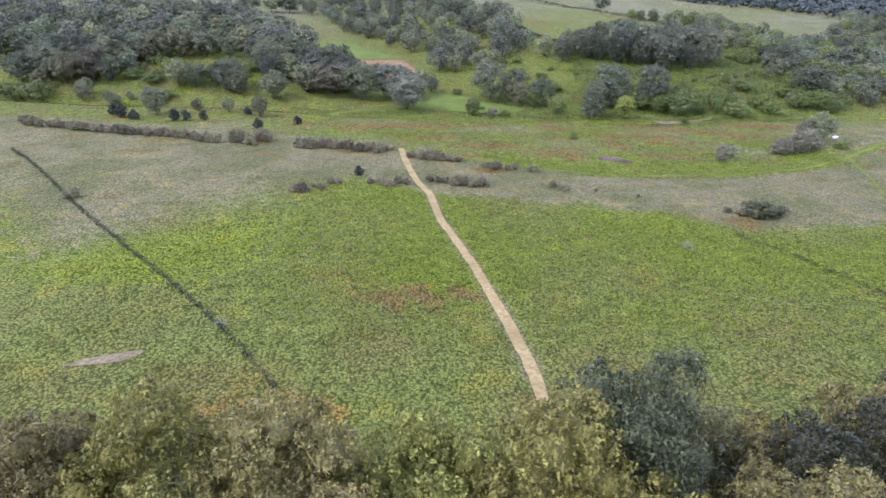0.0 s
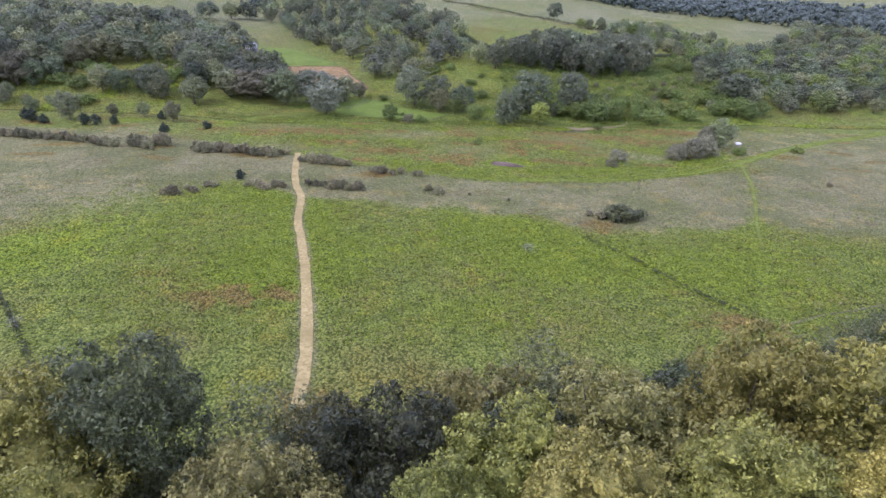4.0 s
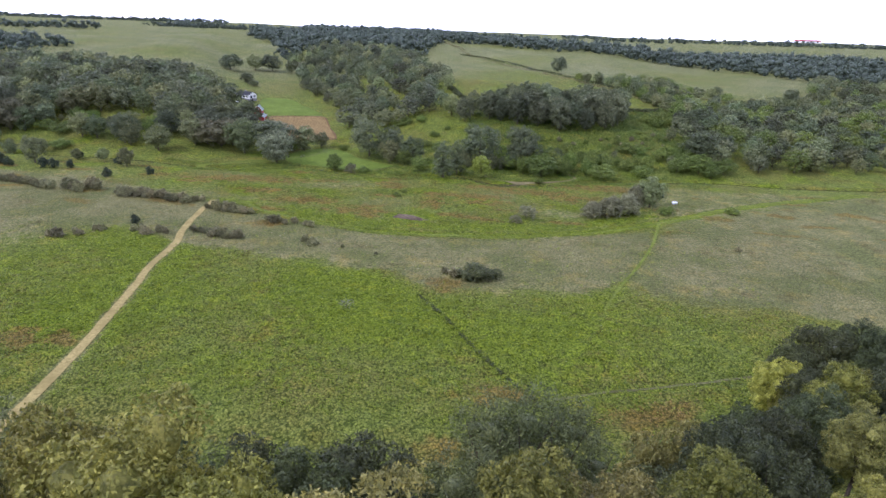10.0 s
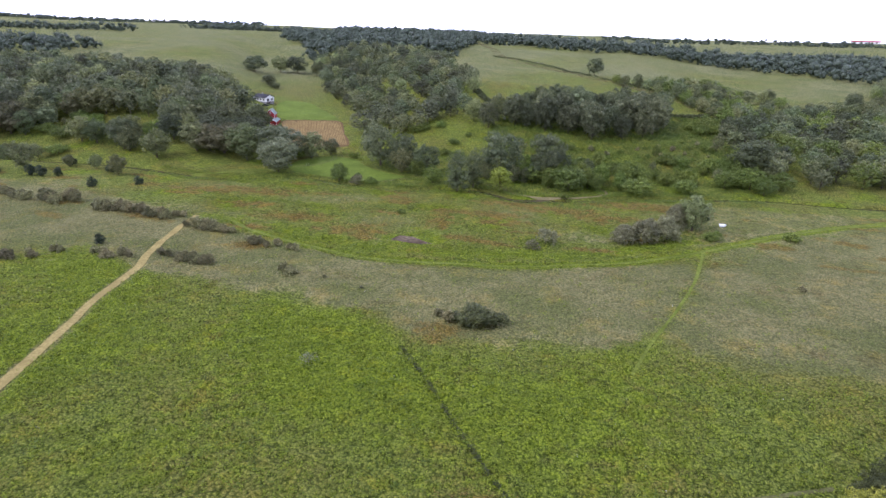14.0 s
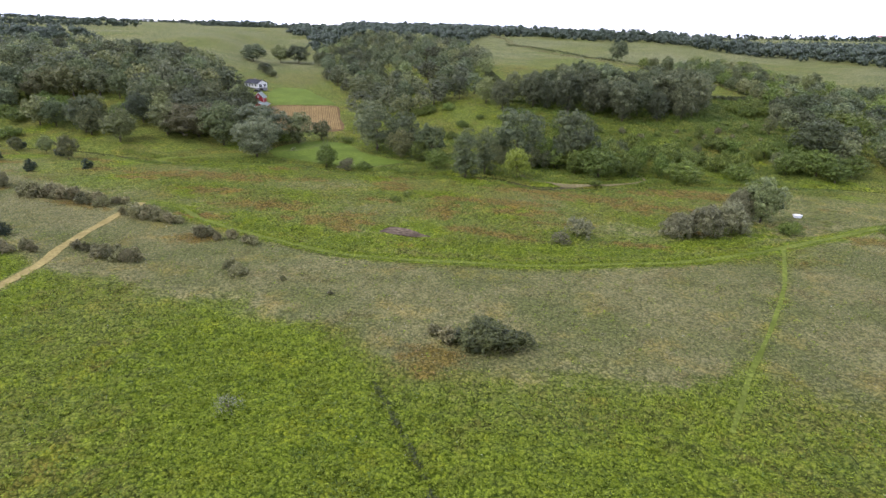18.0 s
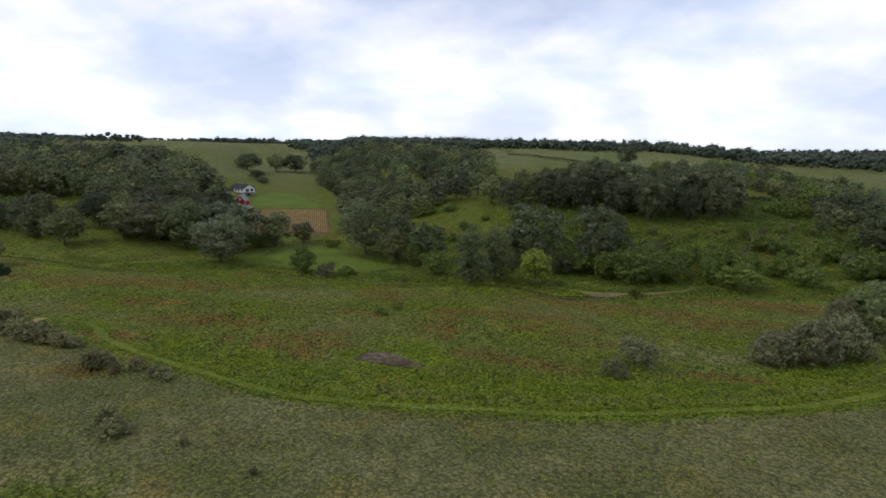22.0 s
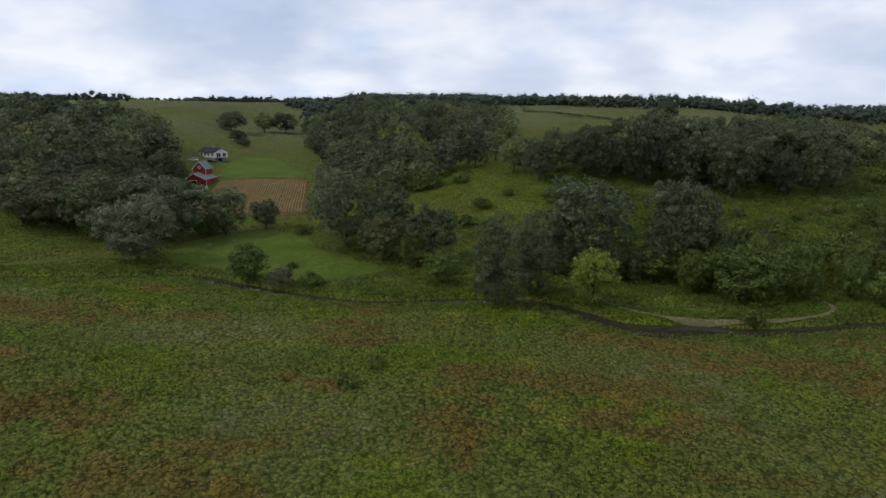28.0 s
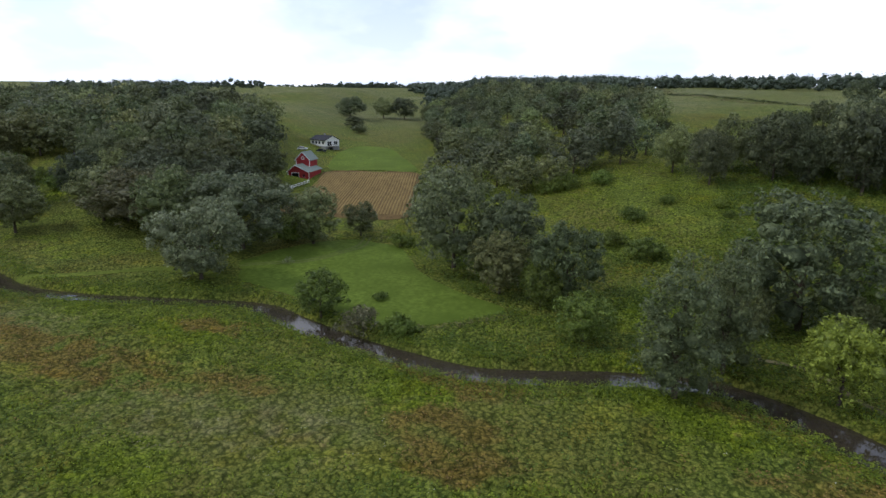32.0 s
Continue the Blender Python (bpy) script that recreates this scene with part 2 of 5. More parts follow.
GROUND = ground_material()
BARK = plain_material("bark", (0.10, 0.08, 0.06), 0.95, 0.4, 9, 0.03)
LEAF = {
    "oak": leaf_material("oak_leaves", (0.062, 0.080, 0.036), (0.158, 0.186, 0.088), 0.72),
    "bluff": leaf_material("dusty_green_leaves", (0.106, 0.116, 0.017), (0.280, 0.280, 0.050), 0.5),
    "ash": leaf_material("ash_leaves", (0.100, 0.122, 0.044), (0.240, 0.272, 0.108), 0.72),
    "deep_green": leaf_material("deep_green_leaves", (0.036, 0.048, 0.017), (0.094, 0.112, 0.038)),
    "elm": leaf_material("elm_leaves", (0.074, 0.096, 0.038), (0.178, 0.212, 0.090), 0.72),
    "lime": leaf_material("yellowing_leaves", (0.210, 0.190, 0.030), (0.500, 0.425, 0.092)),
    "olive": leaf_material("olive_leaves", (0.122, 0.124, 0.026), (0.305, 0.292, 0.074)),
    "box": leaf_material("box_elder_leaves", (0.082, 0.124, 0.018), (0.188, 0.248, 0.046), 0.4),
    "grey": leaf_material("silvery_leaves", (0.080, 0.098, 0.048), (0.215, 0.240, 0.132)),
    "cedar": leaf_material("cedar_needles", (0.021, 0.034, 0.016), (0.051, 0.071, 0.034)),
    "shrub": leaf_material("shrub_leaves", (0.128, 0.130, 0.054), (0.285, 0.275, 0.128), 0.6),
    "willow": leaf_material("grey_willow_leaves", (0.140, 0.144, 0.072), (0.300, 0.300, 0.160), 0.2),
    # distance haze is painted into this leaf colour as a greyer, bluer green
    "far": leaf_material("haze_tinted_far_leaves", (0.050, 0.072, 0.046), (0.104, 0.130, 0.086), 0.0),
    "gold_green": leaf_material("gold_green_leaves", (0.230, 0.260, 0.032), (0.480, 0.500, 0.085)),
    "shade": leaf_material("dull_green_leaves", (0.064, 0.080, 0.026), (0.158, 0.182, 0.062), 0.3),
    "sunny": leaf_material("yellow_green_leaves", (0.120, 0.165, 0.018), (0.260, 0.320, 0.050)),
    "brown": leaf_material("fading_brown_leaves", (0.084, 0.087, 0.036), (0.188, 0.182, 0.085)),
    "dead": leaf_material("bare_grey_twigs", (0.110, 0.112, 0.052), (0.210, 0.208, 0.108)),
    "pale": leaf_material("bare_pale_twigs", (0.200, 0.200, 0.150), (0.310, 0.310, 0.250), 0.0),
    "forb": leaf_material("meadow_forb", (0.150, 0.200, 0.014), (0.245, 0.305, 0.030), 0.0, 0.25, 0.15),
    "deep": leaf_material("dark_meadow_forb", (0.078, 0.125, 0.020), (0.150, 0.205, 0.042), 0.0, 0.22, 0.15),
    "rank": leaf_material("rank_ditch_herb", (0.045, 0.058, 0.016), (0.095, 0.112, 0.032), 0.0),
    "white": leaf_material("white_flower_heads", (0.45, 0.45, 0.40), (0.62, 0.62, 0.58), 0.0),
    "straw": leaf_material("dry_grass_tuft", (0.160, 0.152, 0.062), (0.250, 0.228, 0.102), 0.0),
    "rust": leaf_material("rust_brown_herb", (0.178, 0.110, 0.028), (0.315, 0.210, 0.060), 0.0),
}


# ---- lie of the land ----
CREEK = [(-420, 262), (-300, 250), (-230, 241), (-170, 240), (-142, 234), (-124, 229.5), (-108, 231.2), (-94, 235), (-79, 238.8),
         (-69, 235.8), (-56, 231.6), (-40, 229), (-33, 230), (-26, 232.4), (-19, 235), (-8, 236.5), (1, 231.5), (6.5, 226.5),
         (13, 225.2), (22, 226.8), (31, 228), (42, 232), (51, 236), (62, 239), (80, 243), (112, 250), (150, 247), (210, 252), (420, 262)]
ROAD = [(-60, -60), (-64, -10), (-67, 18), (-68.3, 35), (-68.9, 42.6), (-70.2, 51.7), (-72.6, 65.2), (-75.7, 80.3), (-79.8, 97.1), (-82.6, 108.4), (-85.2, 126.5), (-89, 138.4), (-92.6, 156), (-95.5, 175)]
MOWN_ARC = [(-95.5, 175), (-84, 174), (-73.2, 165.5), (-63, 160), (-49, 154.5), (-34, 149), (-20, 147.6), (-7, 148.3), (10, 150.2), (22, 153),
            (35, 156.9), (48, 161.6), (70, 176), (100, 198), (140, 221), (173, 236)]
MOWN_LANE = [(69, 175), (60.5, 150.5), (50.3, 128), (42.5, 112.5), (36, 98), (23, 73), (16, 57)]
TRAIL = [(45.5, 254.5), (48, 248), (47.5, 242.3), (42, 236.6), (30, 231.8), (16, 231), (7.6, 236.3), (2.5, 244.5), (-3, 245.8), (-18, 248.8), (-38, 252.5)]
DITCH = [(-107.9, 37.6), (-121.5, 54.5), (-138.8, 73.2), (-158, 92.5), (-178.6, 114), (-204, 142.6), (-226, 164)]
FAR_TRAIL = [(-150, 230), (-135, 231), (-124, 235), (-116, 241), (-107, 247.5), (-92, 248)]
NARROW = [(60, 71.5), (50, 68), (40, 65), (30, 62), (20, 58)]
DIAGONAL = [(-9, 99), (-4.8, 92.5), (3.2, 78.5), (11, 65.2), (16, 57)]


def sstep(a, b, v):
    u = np.clip((v - a) / (b - a), 0, 1)
    return u * u * (3 - 2 * u)


def spline(pts, n=8):
    """A smooth line through the points (Catmull-Rom)."""
    p = np.array([pts[0]] + list(pts) + [pts[-1]], float)
    out = []
    for i in range(1, len(p) - 2):
        for u in np.linspace(0, 1, n, endpoint=False):
            a, b, c, d = p[i - 1], p[i], p[i + 1], p[i + 2]
            out.append(0.5 * (2 * b + (c - a) * u + (2 * a - 5 * b + 4 * c - d) * u * u + (3 * b - a - 3 * c + d) * u ** 3))
    out.append(p[-2])
    return np.array(out)


def line_distance(x, y, line):
    """Distance of points from a polyline."""
    best = np.full(np.shape(x), 1e9)
    for (ax, ay), (bx, by) in zip(line[:-1], line[1:]):
        lx, ly = bx - ax, by - ay
        u = np.clip(((x - ax) * lx + (y - ay) * ly) / (lx * lx + ly * ly + 1e-9), 0, 1)
        best = np.minimum(best, np.hypot(x - ax - u * lx, y - ay - u * ly))
    return best


def ripple(x, y, s, k=0.0):
    """Soft irregular waves, about -1 to 1, of wavelength s."""
    a, b = x / s * 6.28, y / s * 6.28
    return (np.sin(a + 1.7 * np.sin(b * 0.61 + k) + k) + np.sin(b * 1.13 + 1.3 * np.sin(a * 0.73 - k) + 2 * k)
            + np.sin((a + b) * 0.71 + 1.9 * np.sin((a - b) * 0.37) - k)) / 3


CREEK_LINE = spline(CREEK, 5)


def creek_gap(x, y):
    """Distance from the middle of the creek, which is wider at its bend; far from the valley floor it is just large."""
    x, y = np.broadcast_arrays(np.asarray(x, float), np.asarray(y, float))
    out = np.full(x.shape, 999.0)
    near = (y > 205) & (y < 285)
    if near.any():
        out[near] = line_distance(x[near], y[near], CREEK_LINE) - 1.4 * np.exp(-((x[near] - 15) / 13) ** 2)
    return out


def valley_x(y):
    return np.interp(y, [200, 265, 340, 430, 540, 660, 800, 1200], [-72, -74, -108, -150, -196, -255, -320, -420])


def woods_edge(x):
    return np.interp(x, [-300, -150, -100, -60, 10, 35, 60, 110, 300], [16, 12, 10, 6, 16, 30, 46, 62, 70])


def terrain(x, y):
    x, y = np.asarray(x, float), np.asarray(y, float)
    floor_z = np.interp(y, [245, 280, 350, 430, 540, 660, 850, 1200], [0, 1.5, 7, 11, 16, 23, 40, 58])
    d = x - valley_x(y)
    near = np.interp(y, [252, 272, 315, 370, 450, 600, 800, 1200], [0, 3, 13, 21, 29, 37, 50, 63])
    low = np.interp(y, [258, 300, 400, 520, 700, 900, 1200], [0, 2.5, 10, 23, 36, 46, 60])
    right = near + (low - near) * sstep(60, 190, x - 0.15 * (y - 300))
    left = np.interp(y, [238, 262, 300, 350, 420, 520, 700, 1200], [0, 3, 13, 22, 25, 28, 46, 61])
    z = floor_z + (right - floor_z) * sstep(16, 95, d) + (left - floor_z) * sstep(18, 95, -d)
    z = z + 1.5 * ripple(x, y, 120, 1) * sstep(275, 340, y) + 5 * ripple(x, y, 900, 2) * sstep(700, 1300, y)
    z = z + 25 * sstep(1200, 2600, np.hypot(x, y))
    z = z + 0.25 * ripple(x, y, 43, 3) + 0.12 * ripple(x, y, 17, 4)
    south = woods_edge(x) - y
    z = z + 22 * sstep(-6, 30, south) + 10 * sstep(25, 110, south)
    c = creek_gap(x, y)
    return z * sstep(1, 12, c) - 1.9 * (1 - sstep(1.6, 3.6, c))

# ---- mesh helpers ----
def mesh_from(name, verts, faces, mat, smooth=False):
    me = bpy.data.meshes.new(name)
    if isinstance(faces, np.ndarray):
        k = faces.shape[1]
        me.vertices.add(len(verts)), me.loops.add(faces.size), me.polygons.add(len(faces))
        me.vertices.foreach_set("co", np.asarray(verts, np.float32).ravel())
        me.loops.foreach_set("vertex_index", faces.astype(np.int32).ravel())
        me.polygons.foreach_set("loop_start", np.arange(0, faces.size, k, dtype=np.int32))
        me.polygons.foreach_set("loop_total", np.full(len(faces), k, np.int32))
    else:
        me.from_pydata([tuple(map(float, v)) for v in verts], [], [tuple(map(int, f)) for f in faces])
    if mat:
        me.materials.append(mat)
    if smooth:
        me.polygons.foreach_set("use_smooth", [True] * len(me.polygons))
    me.update(calc_edges=True)
    return me


def part(name, data, material_, parent, label=""):
    """Links a bmesh or mesh as one mesh object under a thing or a part."""
    if isinstance(data, bmesh.types.BMesh):
        me = bpy.data.meshes.new(name)
        data.to_mesh(me)
        data.free()
        if material_:
            me.materials.append(material_)
        data = me
    ob = new(name, data)
    ob.parent = parent
    return tagged(ob, label)


def zones(x, y):
    """How dry, how rust-brown and how lush the growth is."""
    low = np.interp(x, [-142, -107, -80, -58, -35, -17, -7, 13, 42, 55, 76, 130], [150, 137, 124, 122, 117, 114, 104, 107, 112, 108, 101, 96])
    high = np.interp(x, [-250, -168, -119, -58, -14, 18, 50, 75, 110, 180], [215, 200, 186, 154, 146, 149, 160, 166, 200, 232])
    dry = sstep(-7, 7, y - low + 5 * ripple(x, y, 31, 1)) * sstep(-3, 5, high - y)
    dry = np.maximum(dry, 0.75 * sstep(-250, -60, -np.abs(x + 170) * 3 - np.abs(y - 150) * 3 + 60))
    lush = sstep(-8, 8, low - y + 6 * ripple(x, y, 27, 2)) * (0.55 + 0.45 * ripple(x, y, 60, 5)) * (1 - 0.6 * sstep(15, 55, x)) * sstep(40, 62, y + 0.1 * x)
    swale = np.exp(-(((y - np.interp(x, [-100, -63, -34, -7, 22, 48, 70], [184, 168, 157, 156, 161, 171, 186])) / 5.5) ** 2)) * sstep(-110, -80, x)
    lush = np.maximum(lush, swale * (0.75 + 0.4 * ripple(x, y, 14, 7)))
    lush = np.maximum(lush, sstep(150, 165, y) * (0.12 + 0.75 * ripple(x, y, 33, 11)))
    rust = np.zeros_like(x)
    for cx, cy, rx, ry in ((-92, 211, 22, 5), (-110, 208, 14, 4), (-62, 181, 13, 5), (-40, 170, 11, 4), (-12, 200, 9, 4), (2, 199, 13, 4),
                           (28, 211, 17, 5), (6, 191, 10, 3), (10, 217, 14, 3.5), (45, 205, 14, 4), (-3, 107, 4, 5), (-88, 66, 9, 5),
                           (-78, 68, 5, 3), (10, 58, 7, 3), (-66, 150, 6, 3), (-35, 214, 6, 4), (60, 225, 24, 6), (-14, 187, 5, 8), (-84, 192, 9, 4)):
        q = ((x - cx) / rx) ** 2 + ((y - cy) / ry) ** 2
        rust = np.maximum(rust, np.exp(-0.8 * q) * (0.95 + 0.7 * ripple(x, y, 8, 6)))
    rust = np.maximum(rust, 0.8 * np.exp(-((y - np.interp(x, [-140, -60, 0, 30, 60], [30, 36, 42, 52, 66])) / 5) ** 2) * sstep(-0.2, 0.7, ripple(x, y, 40, 8)))
    north = sstep(150, 164, y) * (1 - sstep(224, 240, y))
    dry = np.maximum(dry, north * np.clip(0.16 + 0.45 * ripple(x * 0.6, y, 37, 12), 0, 0.5))
    rust = np.maximum(rust, north * np.clip(1.5 * ripple(x * 0.45, y, 17, 13) - 0.45 + 0.3 * ripple(x, y, 7, 3), 0, 0.75))
    hollow = np.hypot((x + 19.5) / 10, (y - 166) / 5.5)
    lush = np.maximum(lush, 1.1 * sstep(1.25, 0.8, hollow))
    rust = rust * sstep(0.9, 1.3, hollow)
    dry = np.maximum(dry, 0.62 * sstep(58, 78, x) * sstep(150, 165, y) * (1 - sstep(228, 240, y)))
    hill = sstep(262, 300, y)
    pasture = sstep(400, 470, y)
    dry = dry * (1 - hill)
    lush = lush * (1 - hill) + hill * (1 - pasture) * 0.28
    for line, half, much in ((MOWN_ARC, 1.8, 0.8), (MOWN_LANE, 1.4, 0.45)):
        near = 1 - sstep(half - 0.6, half + 1.6, line_distance(x, y, spline(line, 2)))
        lush, dry = np.maximum(lush, much * near), dry * (1 - much * near)
    verge = 1 - sstep(1.0, 3.0, line_distance(x, y, spline(ROAD, 2)))
    dry = np.maximum(dry, 0.7 * verge)
    return dry, rust * (1 - hill), lush


def hay_meadow(x, y):
    """The pale hay fields on the hilltops, in broad strips."""
    return sstep(430, 560, y) * np.clip(0.72 + 0.45 * ripple(x, y, 190, 3), 0, 1)


def axis(marks):
    """Grid lines: (from, to, step) one after another, and wider and wider steps outside."""
    mid = np.concatenate([np.arange(a, b, s) for a, b, s in marks])
    far = np.cumsum(8 * 1.13 ** np.arange(34))
    return np.concatenate([mid[0] - far[::-1], mid, mid[-1] + far])


def inside_many(x, y, poly):
    hit = np.zeros(len(x), bool)
    for (ax, ay), (bx, by) in zip(poly, poly[1:] + poly[:1]):
        hit ^= ((ay > y) != (by > y)) & (x < (bx - ax) * (y - ay) / (by - ay + 1e-9) + ax)
    return hit


def on_path(x, y):
    d = np.full(len(x), 1e9)
    for line, half in ((ROAD, 1.3), (MOWN_ARC, 0.7), (MOWN_LANE, 0.5), (TRAIL, 0.8), (FAR_TRAIL, 1.0), (NARROW, 0.2)):
        d = np.minimum(d, line_distance(x, y, spline(line, 3)) - half)
    d[inside_many(x, y, [(-98, 257), (-89, 247), (-57, 237.5), (-47, 239), (-38, 250.5), (-60, 265), (-70, 278), (-87, 281), (-96, 268)])] = -1
    d[np.hypot((x + 19.5) / 8, (y - 166) / 4.5) < 1] = -1
    d[np.hypot((x + 137) / 9, (y - 44.6) / 4.5) < 1] = -1
    return d


def tussocks(x, y):
    """Height of the uneven herb layer over the soil: tall in the lush parts, low in dry grass, none on paths and lawns."""
    r = np.random.default_rng(5)
    d, ru, lu = zones(x, y)
    tall = (0.78 - 0.58 * np.clip(d, 0, 1)) * sstep(0.7, 2.0, on_path(x.ravel(), y.ravel()).reshape(x.shape))
    tall = tall * sstep(25, 40, y) * (1 - sstep(238, 262, y)) * sstep(-170, -140, x) * (1 - sstep(95, 125, x)) * sstep(3.5, 6, creek_gap(x, y))
    cut = line_distance(x, y, spline(DIAGONAL, 2))
    return -0.35 * (1 - sstep(0.2, 0.8, cut)) + sstep(0.4, 1.4, cut) * tall * (0.85 * r.random(x.shape) ** 1.8 + 0.3 * np.clip(ripple(x, y, 6.5, 3) + 0.4 * ripple(x, y, 3.1, 8), -0.5, 1))


gx = axis([(-330, -150, 4), (-150, -104, 1.6), (-104, 70, 0.95), (70, 130, 1.6), (130, 330, 4)])
gy = axis([(-90, 30, 3), (30, 62, 1.5), (62, 262, 0.95), (262, 700, 4)])
gx, gy = gx[np.abs(gx) < 4300], gy[(gy > -2500) & (gy < 4300)]
XX, YY = np.meshgrid(gx, gy)
ZZ = terrain(XX, YY) + tussocks(XX, YY)
nx, ny = len(gx), len(gy)
idx = np.arange(nx * ny).reshape(ny, nx)
quads = np.stack([idx[:-1, :-1], idx[:-1, 1:], idx[1:, 1:], idx[1:, :-1]], -1).reshape(-1, 4)
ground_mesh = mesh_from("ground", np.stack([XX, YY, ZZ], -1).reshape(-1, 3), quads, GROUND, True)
zone = ground_mesh.color_attributes.new("zone", "FLOAT_COLOR", "POINT")
zr, zg, zb = zones(XX, YY)
zone.data.foreach_set("color", np.stack([zr, zg, zb, hay_meadow(XX, YY)], -1).astype(np.float32).ravel())
ground = tagged(new("ground", ground_mesh), "rolling green meadow and wooded hills of a valley", "ground", kind="structure")


def strip(name, line, half, mat, lift, label, category, wobble=0.25, n=8, across=4, z=None):
    """A path laid on the ground along a line, with uneven edges."""
    p = spline(line, n)
    d = np.gradient(p, axis=0)
    d /= np.linalg.norm(d, axis=1)[:, None] + 1e-9
    side = np.stack([-d[:, 1], d[:, 0]], -1)
    u = np.linspace(-1, 1, across + 1)
    rows = []
    for i in range(len(p)):
        wl_ = half * (1 + wobble * noise.noise((i * 0.37, 1.3, half)))
        wr_ = half * (1 + wobble * noise.noise((i * 0.41, 7.3, half)))
        w = np.where(u < 0, wl_, wr_) * u
        xy = p[i] + side[i] * w[:, None]
        zz = terrain(xy[:, 0], xy[:, 1]) + lift if z is None else np.full(len(u), z)
        rows.append(np.column_stack([xy, zz]))
    v = np.concatenate(rows)
    k = across + 1
    f = [(i * k + j, i * k + j + 1, (i + 1) * k + j + 1, (i + 1) * k + j) for i in range(len(p) - 1) for j in range(across)]
    me = mesh_from(name, v, f, mat, True)
    if mat is GROUND:
        a = me.color_attributes.new("zone", "FLOAT_COLOR", "POINT")
        a.data.foreach_set("color", np.tile(np.array([0, 0, 1, 0], np.float32), len(v)))
    return tagged(new(name, me), label, category, kind="structure")


DIRT = plain_material("pale_dirt", (0.268, 0.212, 0.072), 0.95, 0.28, 1.6, 0.05, second=(0.318, 0.256, 0.094))
LAWN = plain_material("mown_lawn", (0.098, 0.140, 0.018), 0.9, 0.25, 1.2, 0.04, second=(0.128, 0.172, 0.026), big=0.08)
MUD = plain_material("drying_mud", (0.075, 0.053, 0.030), 0.85, 0.45, 0.9, 0.05, second=(0.150, 0.116, 0.074))
STUBBLE_SOIL = plain_material("stubble_soil", (0.155, 0.102, 0.042), 0.95, 0.45, 0.6, 0.08)
STRAW = plain_material("straw_rows", (0.285, 0.205, 0.078), 0.95, 0.3, 2.5, 0.08)
MOWN = plain_material("mown_grass", (0.112, 0.140, 0.020), 0.9, 0.4, 1.4, 0.06, second=(0.144, 0.172, 0.028), big=0.12)
DIM_TRACK = plain_material("half_grown_trail", (0.125, 0.125, 0.045), 0.95, 0.35, 1.8, 0.05)
TRACK = plain_material("trodden_dry_grass", (0.165, 0.150, 0.060), 0.95, 0.35, 1.8, 0.05, second=(0.22, 0.18, 0.09))
strip("dirt_track", ROAD, 1.05, DIRT, 0.10, "pale dirt farm track worn through the meadow", "track", 0.2)
strip("mown_path", MOWN_ARC, 0.8, MOWN, 0.08, "bright green mown path curving through tall meadow", "path", 0.7)
strip("mown_lane", MOWN_LANE[:5], 0.4, MOWN, 0.08, "bright green mown lane across dry grass", "path", 0.5)
strip("creek_trail", TRAIL[:9], 0.5, TRACK, 0.12, "trodden tan grass trail beside the creek", "path", 0.4)
strip("narrow_trail", NARROW, 0.35, DIM_TRACK, 0.08, "narrow trodden trail through dry grass", "path", 0.5)

w, wn_, wl_, wb, wo = material("creek_water")
wb.inputs["Base Color"].default_value, wb.inputs["Roughness"].default_value = (0.045, 0.035, 0.024, 1), 0.04
wb.inputs["Specular IOR Level"].default_value = 0.5
bump(wn_, wl_, wb, noise_at(wn_, wl_, 1.6, 3), 0.15, 0.03)
strip("water", CREEK, 4.3, w, 0, "still brown creek water winding through the meadow", "creek", 0.1, 6, 4, z=-1.05)
strip("mown_trail", FAR_TRAIL, 1.2, MOWN, 0.08, "pale green mown trail along the far creek bank", "path", 0.4)


def patch(name, outline, mat, lift, label, category, rings=10):
    """A piece of ground cover inside a rounded outline, following the ground."""
    b = spline(list(outline) + [outline[0]], 6)[:-1]
    c = b.mean(0)
    b = np.array([c + (p - c) * (1 + 0.05 * noise.noise((p[0] * 0.2, p[1] * 0.2, 0))) for p in b])
    k = len(b)
    xy = np.concatenate([[c]] + [c + (b - c) * (i + 1) / rings for i in range(rings)])
    v = np.column_stack([xy, terrain(xy[:, 0], xy[:, 1]) + lift])
    f = [(0, 1 + j, 1 + (j + 1) % k) for j in range(k)]
    for i in range(rings - 1):
        f += [(1 + i * k + j, 1 + (i + 1) * k + j, 1 + (i + 1) * k + (j + 1) % k, 1 + i * k + (j + 1) % k) for j in range(k)]
    return tagged(new(name, mesh_from(name, v, f, mat, True)), label, category, kind="structure")


patch("creek_lawn", [(-97, 257), (-89, 248), (-74, 244), (-57, 238.5), (-48.5, 240), (-39, 250.5), (-49, 256), (-60, 264), (-70, 277), (-78, 281), (-86, 280), (-95, 268)], LAWN, 0.06, "smooth green mown lawn above the creek", "lawn")
patch("house_lawn", [(-140, 359), (-122, 361), (-105, 363), (-118, 385), (-130, 402), (-150, 428), (-168, 432), (-166, 412), (-158, 392), (-148, 372)], LAWN, 0.15, "mown green lawn below the white house", "lawn")
patch("mud_hollow", [(-26.2, 165), (-24.3, 169.6), (-20, 168.8), (-16, 166), (-12.8, 163.8), (-19, 163)], MUD, 0.12, "dried-out muddy hollow in the meadow", "mud", 5)
patch("bare_patch", [(-142.5, 42.2), (-138, 45.2), (-131.5, 47.2), (-134, 44)], TRACK, 0.08, "bare tan patch of soil in the meadow", "soil", 4)
LAWN_TRACK = plain_material("worn_lawn_grass", (0.125, 0.150, 0.040), 0.95, 0.25, 1.5, 0.04, second=(0.150, 0.165, 0.055))
